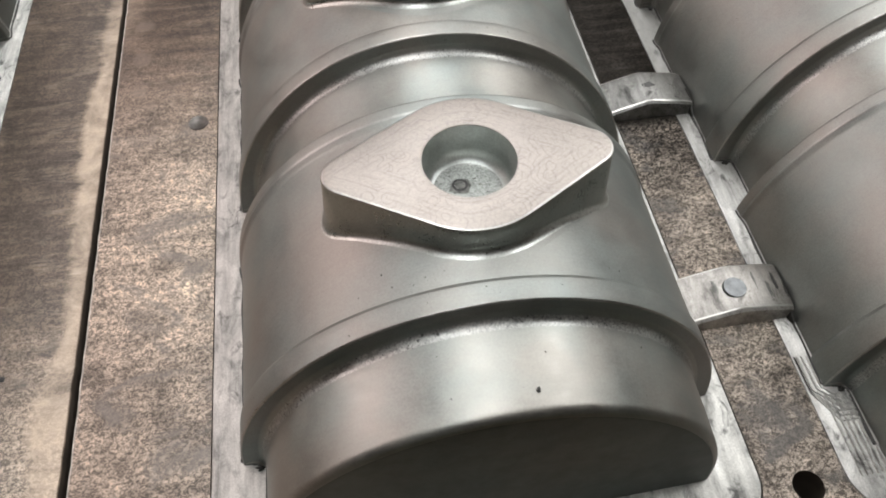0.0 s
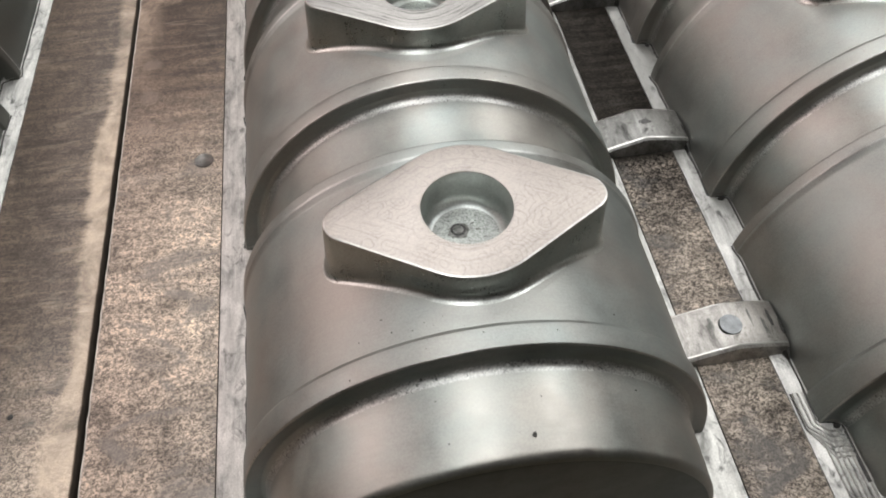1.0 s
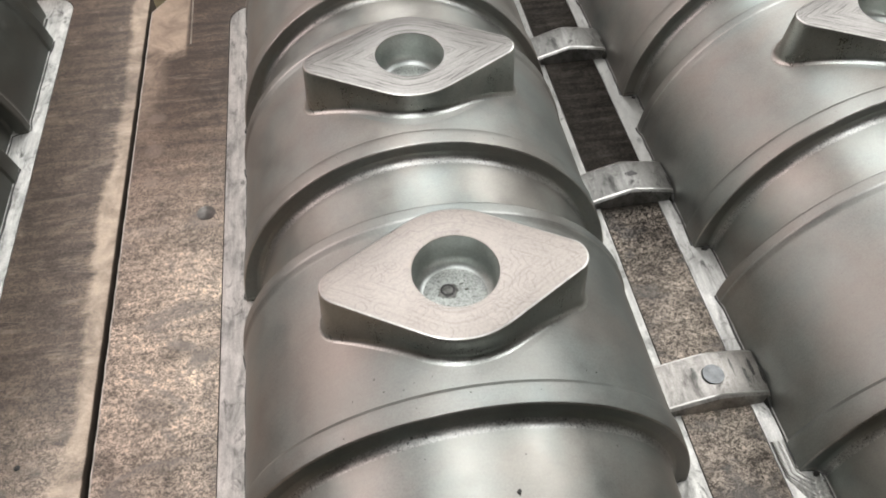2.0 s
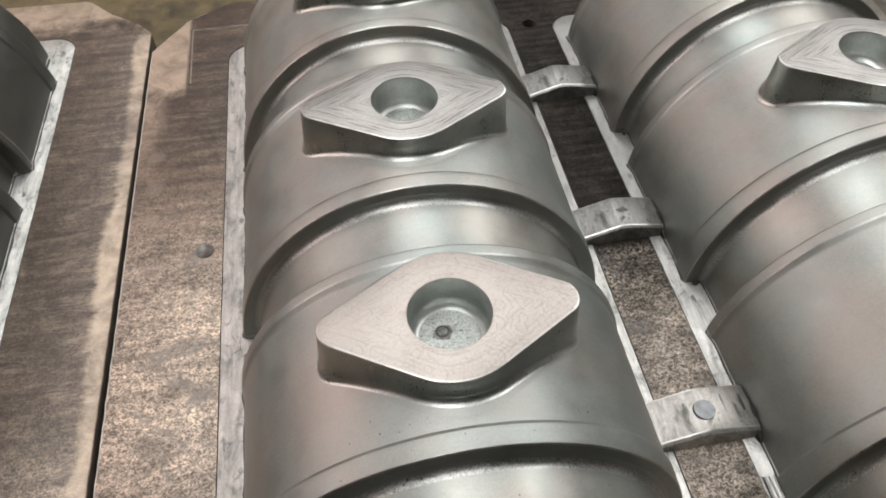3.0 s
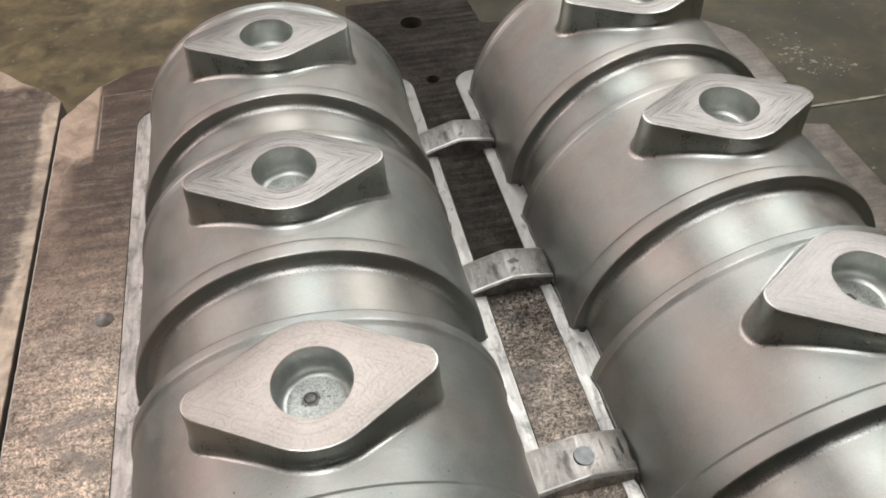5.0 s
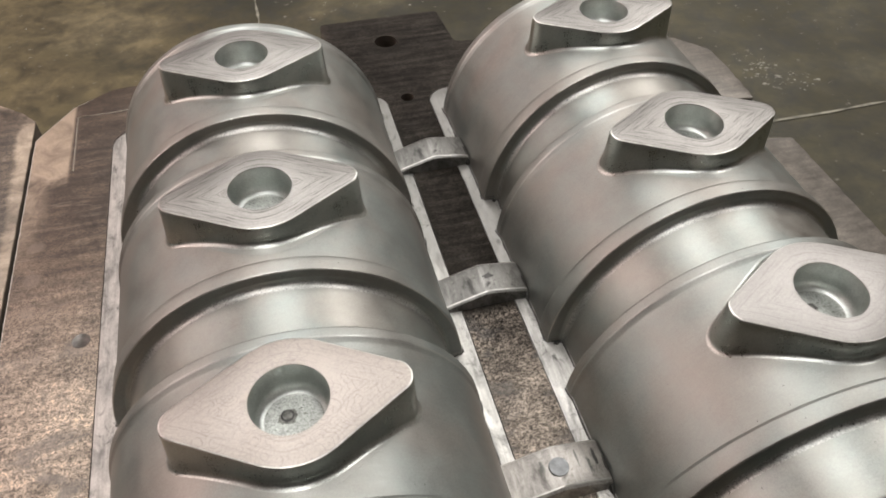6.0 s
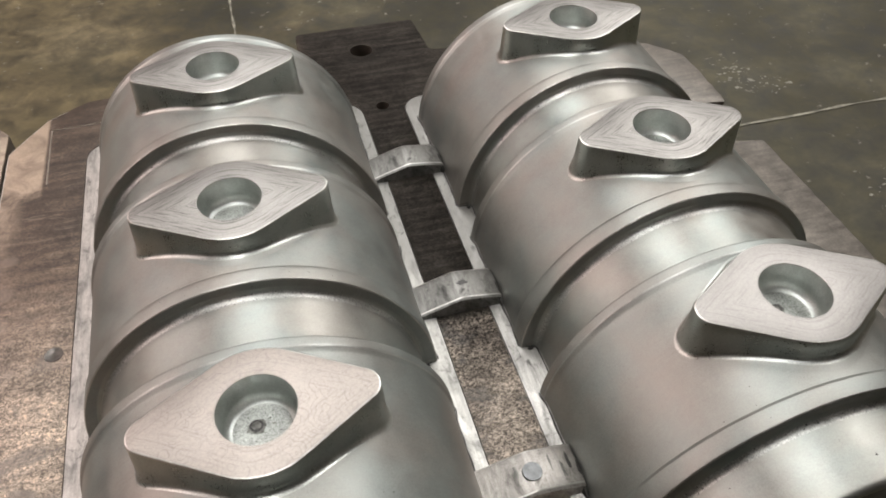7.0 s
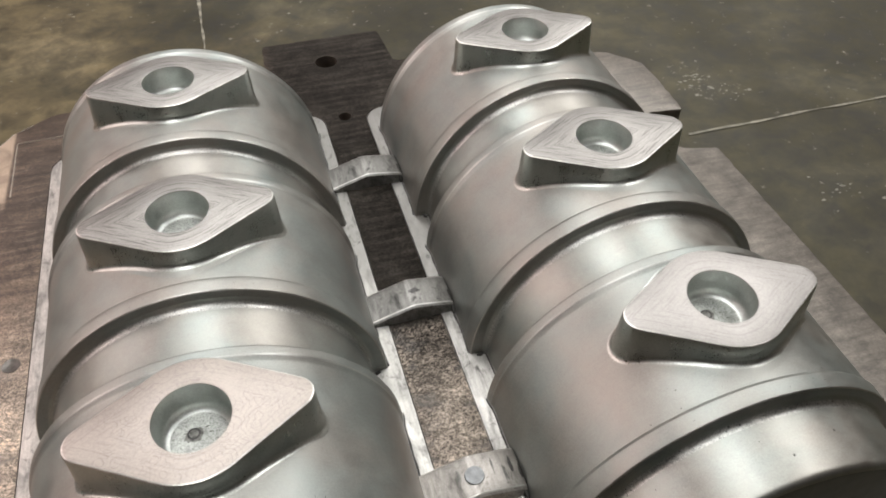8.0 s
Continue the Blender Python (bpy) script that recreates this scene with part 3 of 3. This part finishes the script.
    return part("end_cap" if first else "neck_band", bm, [metal, FILLET, CAP_SHADED], root, "rounded end of the pattern in bright turned metal" if first else "brighter turned groove band", 50)


def surface(x, body):
    return body[1] * math.sqrt(max(1 - ((x - AXIS) / body[0]) ** 2, 1e-6))


def blob(name, centre, size, mat, parent, label, seed, ground=None):
    """A flat uneven lump of residue, lying on the level or on a ground of its own."""
    bm = bmesh.new()
    n = 18
    rings = []
    for f, h in ((1.0, 0.0), (0.7, 0.6), (0.3, 1.0)):
        ring = []
        for k in range(n):
            a = 2 * math.pi * k / n
            r = f * (0.65 + 0.5 * noise.noise((math.cos(a) * 1.3 + seed, math.sin(a) * 1.3, f)))
            px, py = centre[0] + size[0] * r * math.cos(a), centre[1] + size[1] * r * math.sin(a)
            ring.append(bm.verts.new((px, py, (ground(px, py) if ground else 0) + centre[2] + size[2] * h)))
        rings.append(ring)
    bridge_rings(bm, rings)
    bm.faces.new(rings[-1])
    return part(name, bm, mat, parent, label)


def boss(root, b, milled, mark=False):
    """Diamond flange boss: hull of one large and two small rounds, with a blind socket and a fillet at its foot."""
    r0, r1, d = 0.0478, 0.0135, 0.0668
    ang = math.acos((r0 - r1) / d)
    loop = []
    for centre, r, a0, a1, n in ((d, r1, -ang, ang, 12), (0, r0, ang, math.pi - ang, 14), (-d, r1, math.pi - ang, math.pi + ang, 12), (0, r0, math.pi + ang, 2 * math.pi - ang, 14)):
        for k in range(n + 1):
            a = a0 + (a1 - a0) * k / n
            loop.append(Vector((centre + r * math.cos(a), r * math.sin(a))))
    dense = []
    for i, p in enumerate(loop):
        q = loop[(i + 1) % len(loop)]
        steps = max(1, int((q - p).length / 0.006))
        dense += [p.lerp(q, k / steps) for k in range(steps)]
    keep = [dense[0]]
    for p in dense[1:]:
        if (p - keep[-1]).length > 1e-5:
            keep.append(p)
    loop = keep
    n = len(loop)
    normal = []
    for i in range(n):
        t = (loop[(i + 1) % n] - loop[i - 1]).normalized()
        normal.append(Vector((t.y, -t.x)))
    bm = bmesh.new()
    face, e = BOSS_TOP, 0.0014

    def ring(out, height):
        return [bm.verts.new((p.x + m.x * out, p.y + m.y * out, height(p, m))) for p, m in zip(loop, normal)]

    draft = 0.0022
    rings = [ring(-e, lambda p, m: face), ring(-e * 0.3, lambda p, m: face - e * 0.3), ring(0, lambda p, m: face - e)]

    def foot(k):
        a = math.pi / 2 * k / 8
        verts = []
        for p, m in zip(loop, normal):
            wide = 0.0056 - 0.0026 * min(1, abs(p.x) / 0.075)
            tall = min(wide, 0.8 * (face - e - surface(p.x, BODY)))
            q = p + m * (draft + wide * (1 - math.cos(a)))
            z = surface(q.x, BODY) + tall * (1 - math.sin(a)) + 0.0008 * max(0.12, 1 - abs(p.x) / 0.07)
            verts.append(bm.verts.new((q.x, q.y, min(z, face - e - 0.001))))
        return verts

    def apron(out, rise):
        verts = []
        for p, m in zip(loop, normal):
            wide = 0.0056 - 0.0026 * min(1, abs(p.x) / 0.075)
            near = max(0.12, 1 - abs(p.x) / 0.07)
            q = p + m * (draft + wide + out * near)
            verts.append(bm.verts.new((q.x, q.y, surface(q.x, BODY) + rise * near + 0.00004)))
        return verts

    rings += [foot(k) for k in range(9)] + [apron(0.0022, 0.0004), apron(0.0062, 0.00005)]
    bridge_rings(bm, rings)
    for f in bm.faces:
        if min(v.co.z for v in f.verts) > face - e - 0.0001:
            f.material_index = 2
    bm.faces.index_update()
    for f in bm.faces:
        if f.index >= 6 * n:
            f.material_index = 3 if f.index < 11 * n else 4
    # the flat face round the socket
    rs = 0.026
    hole = [bm.verts.new((rs * math.cos(2 * math.pi * k / 48), rs * math.sin(2 * math.pi * k / 48), face)) for k in range(48)]
    top = rings[0]
    edges = [bm.edges.get((top[i], top[(i + 1) % n])) for i in range(n)]
    edges += [bm.edges.new((hole[k], hole[(k + 1) % 48])) for k in range(48)]
    flat = bmesh.ops.triangle_fill(bm, use_beauty=True, edges=edges, normal=(0, 0, 1))
    for g in flat["geom"]:
        if isinstance(g, bmesh.types.BMFace):
            g.material_index = 1
    ob = part("boss", bm, [BOSS_SIDE, milled, EDGE, FOOT, BARREL], root, "diamond-shaped boss with a milled flat face", 35)
    ob.location.y = b
    # socket
    bm = bmesh.new()
    depth, fr = 0.026, 0.008
    prof = [(rs + 0.0007, 0.0001), (rs + 0.0003, -0.0002), (rs, -0.0008), (rs - 0.0006, -depth + fr)]
    prof += [(rs - 0.0006 - fr * (1 - math.cos(a)), -depth + fr - fr * math.sin(a)) for a in (math.pi / 2 * k / 5 for k in range(1, 6))]
    rings = [[bm.verts.new((r * math.cos(2 * math.pi * k / 48), r * math.sin(2 * math.pi * k / 48), face + z)) for k in range(48)] for r, z in prof]
    bridge_rings(bm, rings)
    bm.faces.new(rings[-1]).material_index = 1
    for f in bm.faces:
        if max(v.co.z for v in f.verts) < face - depth + 0.0012:
            f.material_index = 1
    for f in bm.faces:
        if min(v.co.z for v in f.verts) > face - 0.0009:
            f.material_index = 2
    socket = part("socket", bm, [SOCKET, SOCKET_FLOOR, EDGE], ob, "round blind socket with a rounded floor", 50)
    if mark:
        bm = bmesh.new()
        cx, cy, zz = -0.004, 0.004, face - depth + 0.0006
        inner = [bm.verts.new((cx + 0.0032 * math.cos(2 * math.pi * k / 20), cy + 0.0032 * math.sin(2 * math.pi * k / 20), zz)) for k in range(20)]
        outer = [bm.verts.new((cx + 0.0046 * math.cos(2 * math.pi * k / 20), cy + 0.0046 * math.sin(2 * math.pi * k / 20), zz)) for k in range(20)]
        bridge_rings(bm, [inner, outer])
        part("ring_mark", bm, STAIN, socket, "dark ring mark on the socket floor")
        dirt = random.Random(11)
        blob("smear", (cx + 0.001, cy - 0.001, zz - 0.0005), (0.010, 0.008, 0.0002), SMEAR, socket, "dark smear on the socket floor", b * 7 + 0.4)
        for k in range(7):
            a, r = dirt.random() * 6.28, 0.010 * dirt.random() ** 0.7
            blob("speck", (cx + 0.002 + r * math.cos(a), cy + r * 0.8 * math.sin(a), zz - 0.0004), (dirt.uniform(0.0008, 0.0026), dirt.uniform(0.0006, 0.0016), 0.0003), SMEAR, socket, "dark dirt on the socket floor", k * 3.3)
    return ob


FLANGE_R, FLANGE_NEAR, FLANGE_FAR = 0.1630, -0.174, 0.540


def flange_outline(left, grow=0.0):
    a, b, c, d = left - grow, FLANGE_R + grow, FLANGE_NEAR - grow, FLANGE_FAR + grow
    return rounded([(a, c), (b, c), (b, d), (a, d)], [0.028] * 4, 8)


def seam(root, rows, side, plinth):
    """The rounded fillet between the barrels and their flange, and a dark uneven joint line along it."""
    bm, dirt = bmesh.new(), bmesh.new()
    rings, line_rows = [], []
    for y, w in rows:
        near = [v for yy, v in rows if abs(yy - y) < 0.0035]
        out = sum(near) / len(near)
        uneven = 0.0006 * noise.noise((y * 70, side * 3.0, 2.0))
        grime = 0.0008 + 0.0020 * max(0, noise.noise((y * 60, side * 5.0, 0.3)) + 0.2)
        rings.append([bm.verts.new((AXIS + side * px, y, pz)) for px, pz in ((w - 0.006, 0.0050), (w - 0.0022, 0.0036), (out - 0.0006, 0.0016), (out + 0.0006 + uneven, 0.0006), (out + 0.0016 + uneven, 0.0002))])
        line_rows.append([dirt.verts.new((AXIS + side * px, y, pz)) for px, pz in ((out + 0.0004, 0.0002), (out + 0.0007, 0.0010), (out + 0.0010 + grime * 0.5, 0.0008), (out + 0.0012 + grime * 0.8, 0.0002))])
    bridge_rings(bm, rings, close=False)
    bridge_rings(dirt, line_rows, close=False)
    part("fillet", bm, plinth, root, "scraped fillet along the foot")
    return part("foot_line", dirt, GRIME, root, "dark uneven joint line along the foot")


def pattern(x, y, turn, label, faces, left, body=BARREL, band=NECK, plinth=FLANGE):
    """A row of three barrels with bosses on one flange."""
    root = tagged(new("cylinder_pattern"), label, "casting pattern", "cylinder patterns")
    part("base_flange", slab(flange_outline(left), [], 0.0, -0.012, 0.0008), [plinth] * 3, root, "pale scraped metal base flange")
    feet, last = [], None
    for i in range(3):
        b = PITCH * i
        y_f, y_r = b - FRONTS[i], b + REARS[i]
        foot_f = y_f - DRAFT * LIP[1]
        barrel(root, b, y_f, y_r, body)
        if i == 0:
            neck(root, y_f - 0.055, y_f, band, True)
            feet += [(foot_f - 0.043, NECK_R[0] + 0.0012), (foot_f - 0.001, NECK_R[0] + 0.0012)]
        else:
            neck(root, last, y_f, band)
            feet += [(last + 0.001, NECK_R[0] + 0.0012), (foot_f - 0.001, NECK_R[0] + 0.0012)]
        boss(root, b, faces[i], i == 0)
        feet += [(foot_f, LIP[0] + FLARE), (y_f + 0.018, BODY[0] + FLARE), (y_r - 0.0145, BODY[0] + FLARE), (y_r - 0.009, REAR[0] + FLARE), (y_r, REAR[0] + FLARE)]
        last = y_r
    rows = []
    for (y0, w0), (y1, w1) in zip(feet, feet[1:]):
        n = max(1, int((y1 - y0) / 0.0025))
        rows += [(y0 + (y1 - y0) * k / n, w0 + (w1 - w0) * k / n) for k in range(n)]
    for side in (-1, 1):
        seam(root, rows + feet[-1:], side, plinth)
    root.matrix_world = pose(x, y, 0, 0, 0, turn)
    return root


FRONTS, REARS = (0.0824, 0.0833, 0.0849), (0.0650, 0.0662, 0.086)
C1, C2, C0 = (0.0, 0.0), (0.386, -0.007), (-0.5285, 0.421)
LEFT_1, LEFT_2 = -0.1760, -0.1685
PATTERNS = [pattern(*C1, 0, "satin aluminium half-cylinder pattern set into a brown plate", (BOSS_PALE, BOSS_RINGED, BOSS_RINGED), LEFT_1)]
PATTERNS.append(pattern(*C2, 0, "satin aluminium half-cylinder pattern beside its twin on the plate", (BOSS_PLAIN, BOSS_RINGED, BOSS_RINGED), LEFT_2, plinth=FLANGE_SHADED))
PATTERNS.append(pattern(*C0, 180, "dark grey half-cylinder pattern on the neighbouring plate", (BOSS_PALE, BOSS_RINGED, BOSS_RINGED), LEFT_2, BARREL_DARK, BARREL_DARK))

# ---- plates ----
def moved(loop, x, y, turn):
    m = pose(x, y, 0, 0, 0, turn)
    return [Vector((m @ Vector((p.x, p.y, 0)))[:2]) for p in loop]


GAP = 0.0006
outline = rounded(
    [(-0.2640, -0.226), (0.632, -0.226), (0.632, 0.324), (0.586, 0.336), (0.577, 0.4175), (0.631, 0.411), (0.634, 0.486), (0.632, 0.533), (0.596, 0.572), (0.47, 0.622), (0.287, 0.641), (0.282, 0.732), (0.106, 0.732), (0.10, 0.640), (-0.145, 0.639), (-0.181, 0.637), (-0.228, 0.606), (-0.2680, 0.546)],
    [0.02, 0.02, 0.004, 0.01, 0.01, 0.004, 0.004, 0.006, 0.01, 0.02, 0.01, 0.006, 0.006, 0.01, 0.01, 0.02, 0.012, 0.010], 4)
holes = [moved(flange_outline(LEFT_1, GAP), *C1, 0), moved(flange_outline(LEFT_2, GAP), *C2, 0), circle(0.191, 0.5235, 0.0085), circle(0.191, 0.664, 0.0158), circle(0.1911, -0.158, 0.0100), circle(-0.1928, 0.2185, 0.0085, 28)]
MAIN = tagged(part("pattern_plate", slab(chipped(outline, 0.006, 0.0006), holes, 0.0, ROOM_FLOOR, 0.0016), [PLATE, DARK_SIDE, BARE]), "brown stained steel pattern plate lying on the floor", "steel plate", "pattern plates")
outline = rounded(
    [(-1.2, -0.4), (-0.2690, -0.4), (-0.2716, 0.588), (-0.289, 0.611), (-0.324, 0.639), (-0.357, 0.676), (-0.71, 0.684), (-1.2, 0.61)],
    [0.02, 0.02, 0.008, 0.01, 0.006, 0.02, 0.02, 0.02], 4)
SIDE = tagged(part("pattern_plate", slab(chipped(outline, 0.006, 0.0006), [moved(flange_outline(LEFT_2, GAP), *C0, 180)], 0.0, ROOM_FLOOR, 0.0016), [PLATE_SIDE, DARK_SIDE, PLATE_SIDE]), "brown streaked steel pattern plate with clipped corners", "steel plate", "pattern plates")

# ---- runner bars that link the two patterns ----
BAR = [(0.138, 0.002), (0.150, 0.0052), (0.170, 0.0116), (0.187, 0.0168), (0.191, 0.0175), (0.195, 0.0172), (0.215, 0.0140), (0.2275, 0.0114), (0.2310, 0.0095), (0.2330, 0.0035)]


def bar_top(x, y):
    """Height of a bar's upper face."""
    for (x0, z0), (x1, z1) in zip(BAR, BAR[1:]):
        if x <= x1:
            return z0 + (z1 - z0) * (x - x0) / (x1 - x0) + 0.0006 * (1 - abs(y) / 0.0167)
    return BAR[-1][1]


def runner_bar(y, plug):
    root = tagged(new("runner_bar"), "pale worn metal runner bar with a round plug" if plug else "dull smeared metal runner bar bridging two patterns", "runner bar", "runner bars")
    w, e = 0.0185, 0.0018
    bm = bmesh.new()
    rings = []
    for px, pz in BAR:
        cut = [(-w - 0.0035, -0.004), (-w - 0.0015, pz - e), (-w + e * 0.3, pz - e * 0.3), (-w + e, pz), (0, pz + 0.0006), (w - e, pz), (w - e * 0.3, pz - e * 0.3), (w, pz - e), (w + 0.001, -0.004)]
        rings.append([bm.verts.new((px, yy, zz)) for yy, zz in cut])
    bridge_rings(bm, rings, close=False)
    for f in bm.faces:
        if abs(abs(sum(v.co.y for v in f.verts) / 4) - w + e * 0.6) < e * 0.6:
            f.material_index = 1
    for r in (rings[0], rings[-1]):
        bm.faces.new(r)
    part("bar", bm, [RUNNER if plug else RUNNER_DULL, EDGE], root, "", 22)
    bm = bmesh.new()
    bmesh.ops.create_icosphere(bm, subdivisions=2, radius=1.0)
    for v in bm.verts:
        wob = 1 + 0.35 * noise.noise(v.co * 2.3 + Vector((y * 9, 0, 0)))
        v.co = Vector((0.2298 + v.co.x * 0.0048 * wob, -0.005 + v.co.y * 0.0205 * wob, 0.002 + v.co.z * 0.0092 * wob))
    part("grime", bm, GRIME, root, "dark lump at the end of the bar")
    if plug:
        bm = bmesh.new()
        low = [bm.verts.new((0.191 + 0.0085 * math.cos(a), -0.001 + 0.0085 * math.sin(a), 0.0165)) for a in (2 * math.pi * k / 28 for k in range(28))]
        up = [bm.verts.new((0.191 + 0.0080 * math.cos(a), -0.001 + 0.0080 * math.sin(a), 0.0185)) for a in (2 * math.pi * k / 28 for k in range(28))]
        bridge_rings(bm, [low, up])
        bm.faces.new(up)
        part("plug", bm, PLUG, root, "round dull grey plug")
    root.matrix_world = pose(0, y, 0)
    return root


near_bar = runner_bar(-0.0210, True)
middle_bar = runner_bar(0.1850, False)
runner_bar(0.3955, False)

# ---- plate marks ----
def disc(x, y, z, r, thick, mat, name, label, parent, n=28, dish=0.0):
    bm = bmesh.new()
    ring = lambda rr, zz: [bm.verts.new((x + rr * math.cos(2 * math.pi * k / n), y + rr * math.sin(2 * math.pi * k / n), zz)) for k in range(n)]
    rings = [ring(r, z - thick), ring(r, z), ring(r * 0.6, z + 0.0003 - dish)]
    bridge_rings(bm, rings)
    bm.faces.new(rings[-1])
    return part(name, bm, mat, parent, label)


disc(-0.1928, 0.2185, 0.0003, 0.0084, 0.006, PLUG_DARK, "plug", "brown-grey plug, slightly dished", MAIN, dish=0.0016)
for hx, hy, hr in ((0.191, 0.5235, 0.0085), (0.191, 0.664, 0.0158), (0.1911, -0.158, 0.0100)):
    disc(hx, hy, -0.040, hr, 0.004, GRIME, "hole_shade", "black disc in a bored hole, standing in for its shade", MAIN)
disc(-0.3172, -0.0043, 0.0002, 0.0022, 0.001, GRIME, "spot", "small dark spot", SIDE, 12)


def scribe_line(a, b, width):
    a, b = Vector(a), Vector(b)
    d = (b - a).normalized()
    side = Vector((-d.y, d.x)) * width / 2
    n = int((b - a).length / 0.004)
    bm = bmesh.new()
    rings = []
    for k in range(n + 1):
        p = a + (b - a) * k / n + side * noise.noise((k * 0.4, a.x, 1)) * 0.5
        rings.append([bm.verts.new((*(p - side), 0.0)), bm.verts.new((*(p - side * 0.4), 0.0005)), bm.verts.new((*(p + side * 0.4), 0.0005)), bm.verts.new((*(p + side), 0.0))])
    bridge_rings(bm, rings, close=False)
    return part("scribe_line", bm, SCRIBE, MAIN, "bright scribed line")


scribe_line((-0.2207, 0.5825), (-0.2190, 0.4764), 0.0015)
scribe_line((-0.2207, 0.5832), (-0.148, 0.585), 0.0012)


for k, (px, py, sx, sy, mat) in enumerate(((0.1785, 0.003, 0.0030, 0.0085, SMEAR), (0.2080, 0.004, 0.0016, 0.0100, SMEAR), (0.2170, -0.004, 0.0022, 0.0110, SMEAR), (0.2235, 0.003, 0.0028, 0.0110, STAIN))):
    blob("smudge", (px, py, 0.00003), (sx, sy, 0.00012), mat, near_bar, "dark smear on the bar", k * 2.7, bar_top)
for k, (px, py, sx, sy, mat) in enumerate(((0.1950, 0.001, 0.0095, 0.0040, STAIN), (0.1830, 0.004, 0.0060, 0.0050, SMEAR), (0.2200, -0.002, 0.0030, 0.0090, SMEAR), (0.1620, 0.008, 0.0050, 0.0035, SMEAR))):
    blob("smudge", (px, py, 0.00003), (sx, sy, 0.00012), mat, middle_bar, "dark smear on the ridge", 3.1 + k * 1.9, bar_top)
for k, root in enumerate(PATTERNS):
    for i, y in enumerate((-0.092, 0.112, 0.314)):
        for side in (-1, 1):
            w = 0.141 + 0.003 * random.random()
            blob("residue", (AXIS + side * w, y - 0.001, 0.0002), (0.0045, 0.0030, 0.0015), GRIME, root, "black residue in the corner", k * 9 + i * 2 + side)


# nested tool ridges on the flange before the foot of the lip
def tool_ridge(root, out):
    path = [(-0.1535, -0.066), (-0.1535, -0.089), (-0.1500, -0.0925), (-0.1385, -0.0925), (-0.1365, -0.0945), (-0.1365, -0.150)]
    loop = [Vector(p) for p in path]
    bm = bmesh.new()
    rings = []
    for i in range(len(loop)):
        d = (loop[min(i + 1, len(loop) - 1)] - loop[max(i - 1, 0)]).normalized()
        n = Vector((d.y, -d.x))
        c = loop[i] + n * out
        c.x = max(c.x, -0.1665)
        rings.append([bm.verts.new((*(c + n * o), h)) for o, h in ((-0.0011, -0.0002), (-0.0004, 0.0006), (0.0004, 0.0006), (0.0011, -0.0002))])
    bridge_rings(bm, rings, close=False)
    return part("tool_ridge", bm, FLANGE_SHADED, root, "low milled ridge")


for k in range(6):
    tool_ridge(PATTERNS[1], 0.004 + 0.0036 * k)

# ---- pits and nicks in the metal ----
def pit(root, x, y, sec, r):
    z = sec[1] * math.sqrt(1 - ((x - AXIS) / sec[0]) ** 2)
    up = Vector((x - AXIS, 0, z * (sec[0] / sec[1]) ** 2)).normalized()
    m = Matrix.Translation(Vector((x, y, z)) + up * 0.00005) @ up.to_track_quat("Z", "Y").to_matrix().to_4x4()
    ob = blob("pit", (0, 0, 0), (r, r * 0.8, 0.0003), GRIME, root, "small dark pit", x * 100 + y * 50)
    ob.matrix_basis = m
    return ob


first = PATTERNS[0]
for x, y, sec, r in ((0.012, -0.1245, NECK_R, 0.0022), (-0.004, -0.072, LIP, 0.0010), (-0.075, -0.079, LIP, 0.0011), (0.035, -0.074, LIP, 0.0007), (-0.055, -0.050, BODY, 0.0008), (0.05, 0.128, LIP, 0.0009), (0.07, 0.055, BODY, 0.0016), (0.02, -0.105, NECK_R, 0.0008), (-0.03, -0.122, NECK_R, 0.0007)):
    pit(first, x, y, sec, r)
for x, y, sec, r in ((-0.01, -0.118, NECK_R, 0.0014), (0.03, -0.108, NECK_R, 0.0012), (-0.06, -0.05, BODY, 0.0008)):
    pit(PATTERNS[1], x, y, sec, r)

# a scatter of fine casting pits along the first lips
pitted = random.Random(8)
for root, count in ((PATTERNS[0], 22), (PATTERNS[1], 14)):
    for _ in range(count):
        low, sec = pitted.choice(((-FRONTS[0] + 0.006, LIP), (-FRONTS[0] + 0.022, BODY), (-FRONTS[0] - 0.016, NECK_R), (PITCH - FRONTS[1] + 0.007, LIP)))
        pit(root, pitted.uniform(-0.095, 0.085), low + pitted.gauss(0, 0.0025), sec, pitted.uniform(0.0003, 0.00075))

# ---- flaked paint and grit on the floor ----
bm = bmesh.new()
rng = random.Random(4)
for cx, cy, sx, sy, count in ((0.735, 0.528, 0.018, 0.024, 110), (0.785, 0.25, 0.03, 0.018, 30), (0.76, 0.49, 0.03, 0.012, 40), (0.2, 0.86, 0.1, 0.03, 18), (-0.42, 0.84, 0.08, 0.05, 14), (1.2, 0.7, 0.3, 0.3, 60)):
    for _ in range(count):
        px, py, r = rng.gauss(cx, sx), rng.gauss(cy, sy), rng.uniform(0.0008, 0.0050) * rng.random() ** 1.2
        if px < 0.65 and py < 0.74:
            continue
        sides = rng.randint(5, 9)
        turn = rng.random() * 6
        low = [bm.verts.new((px + r * rng.uniform(0.6, 1.3) * math.cos(turn + 6.283 * k / sides), py + r * rng.uniform(0.3, 0.9) * math.sin(turn + 6.283 * k / sides), ROOM_FLOOR + 0.0002)) for k in range(sides)]
        tip = bm.verts.new((px, py, ROOM_FLOOR + 0.0002 + r * 0.3))
        for k in range(sides):
            bm.faces.new((low[k], low[(k + 1) % sides], tip))
tagged(part("floor_grit", bm, FLAKE), "pale flakes and grit scattered on the concrete", "grit", "", "stuff")
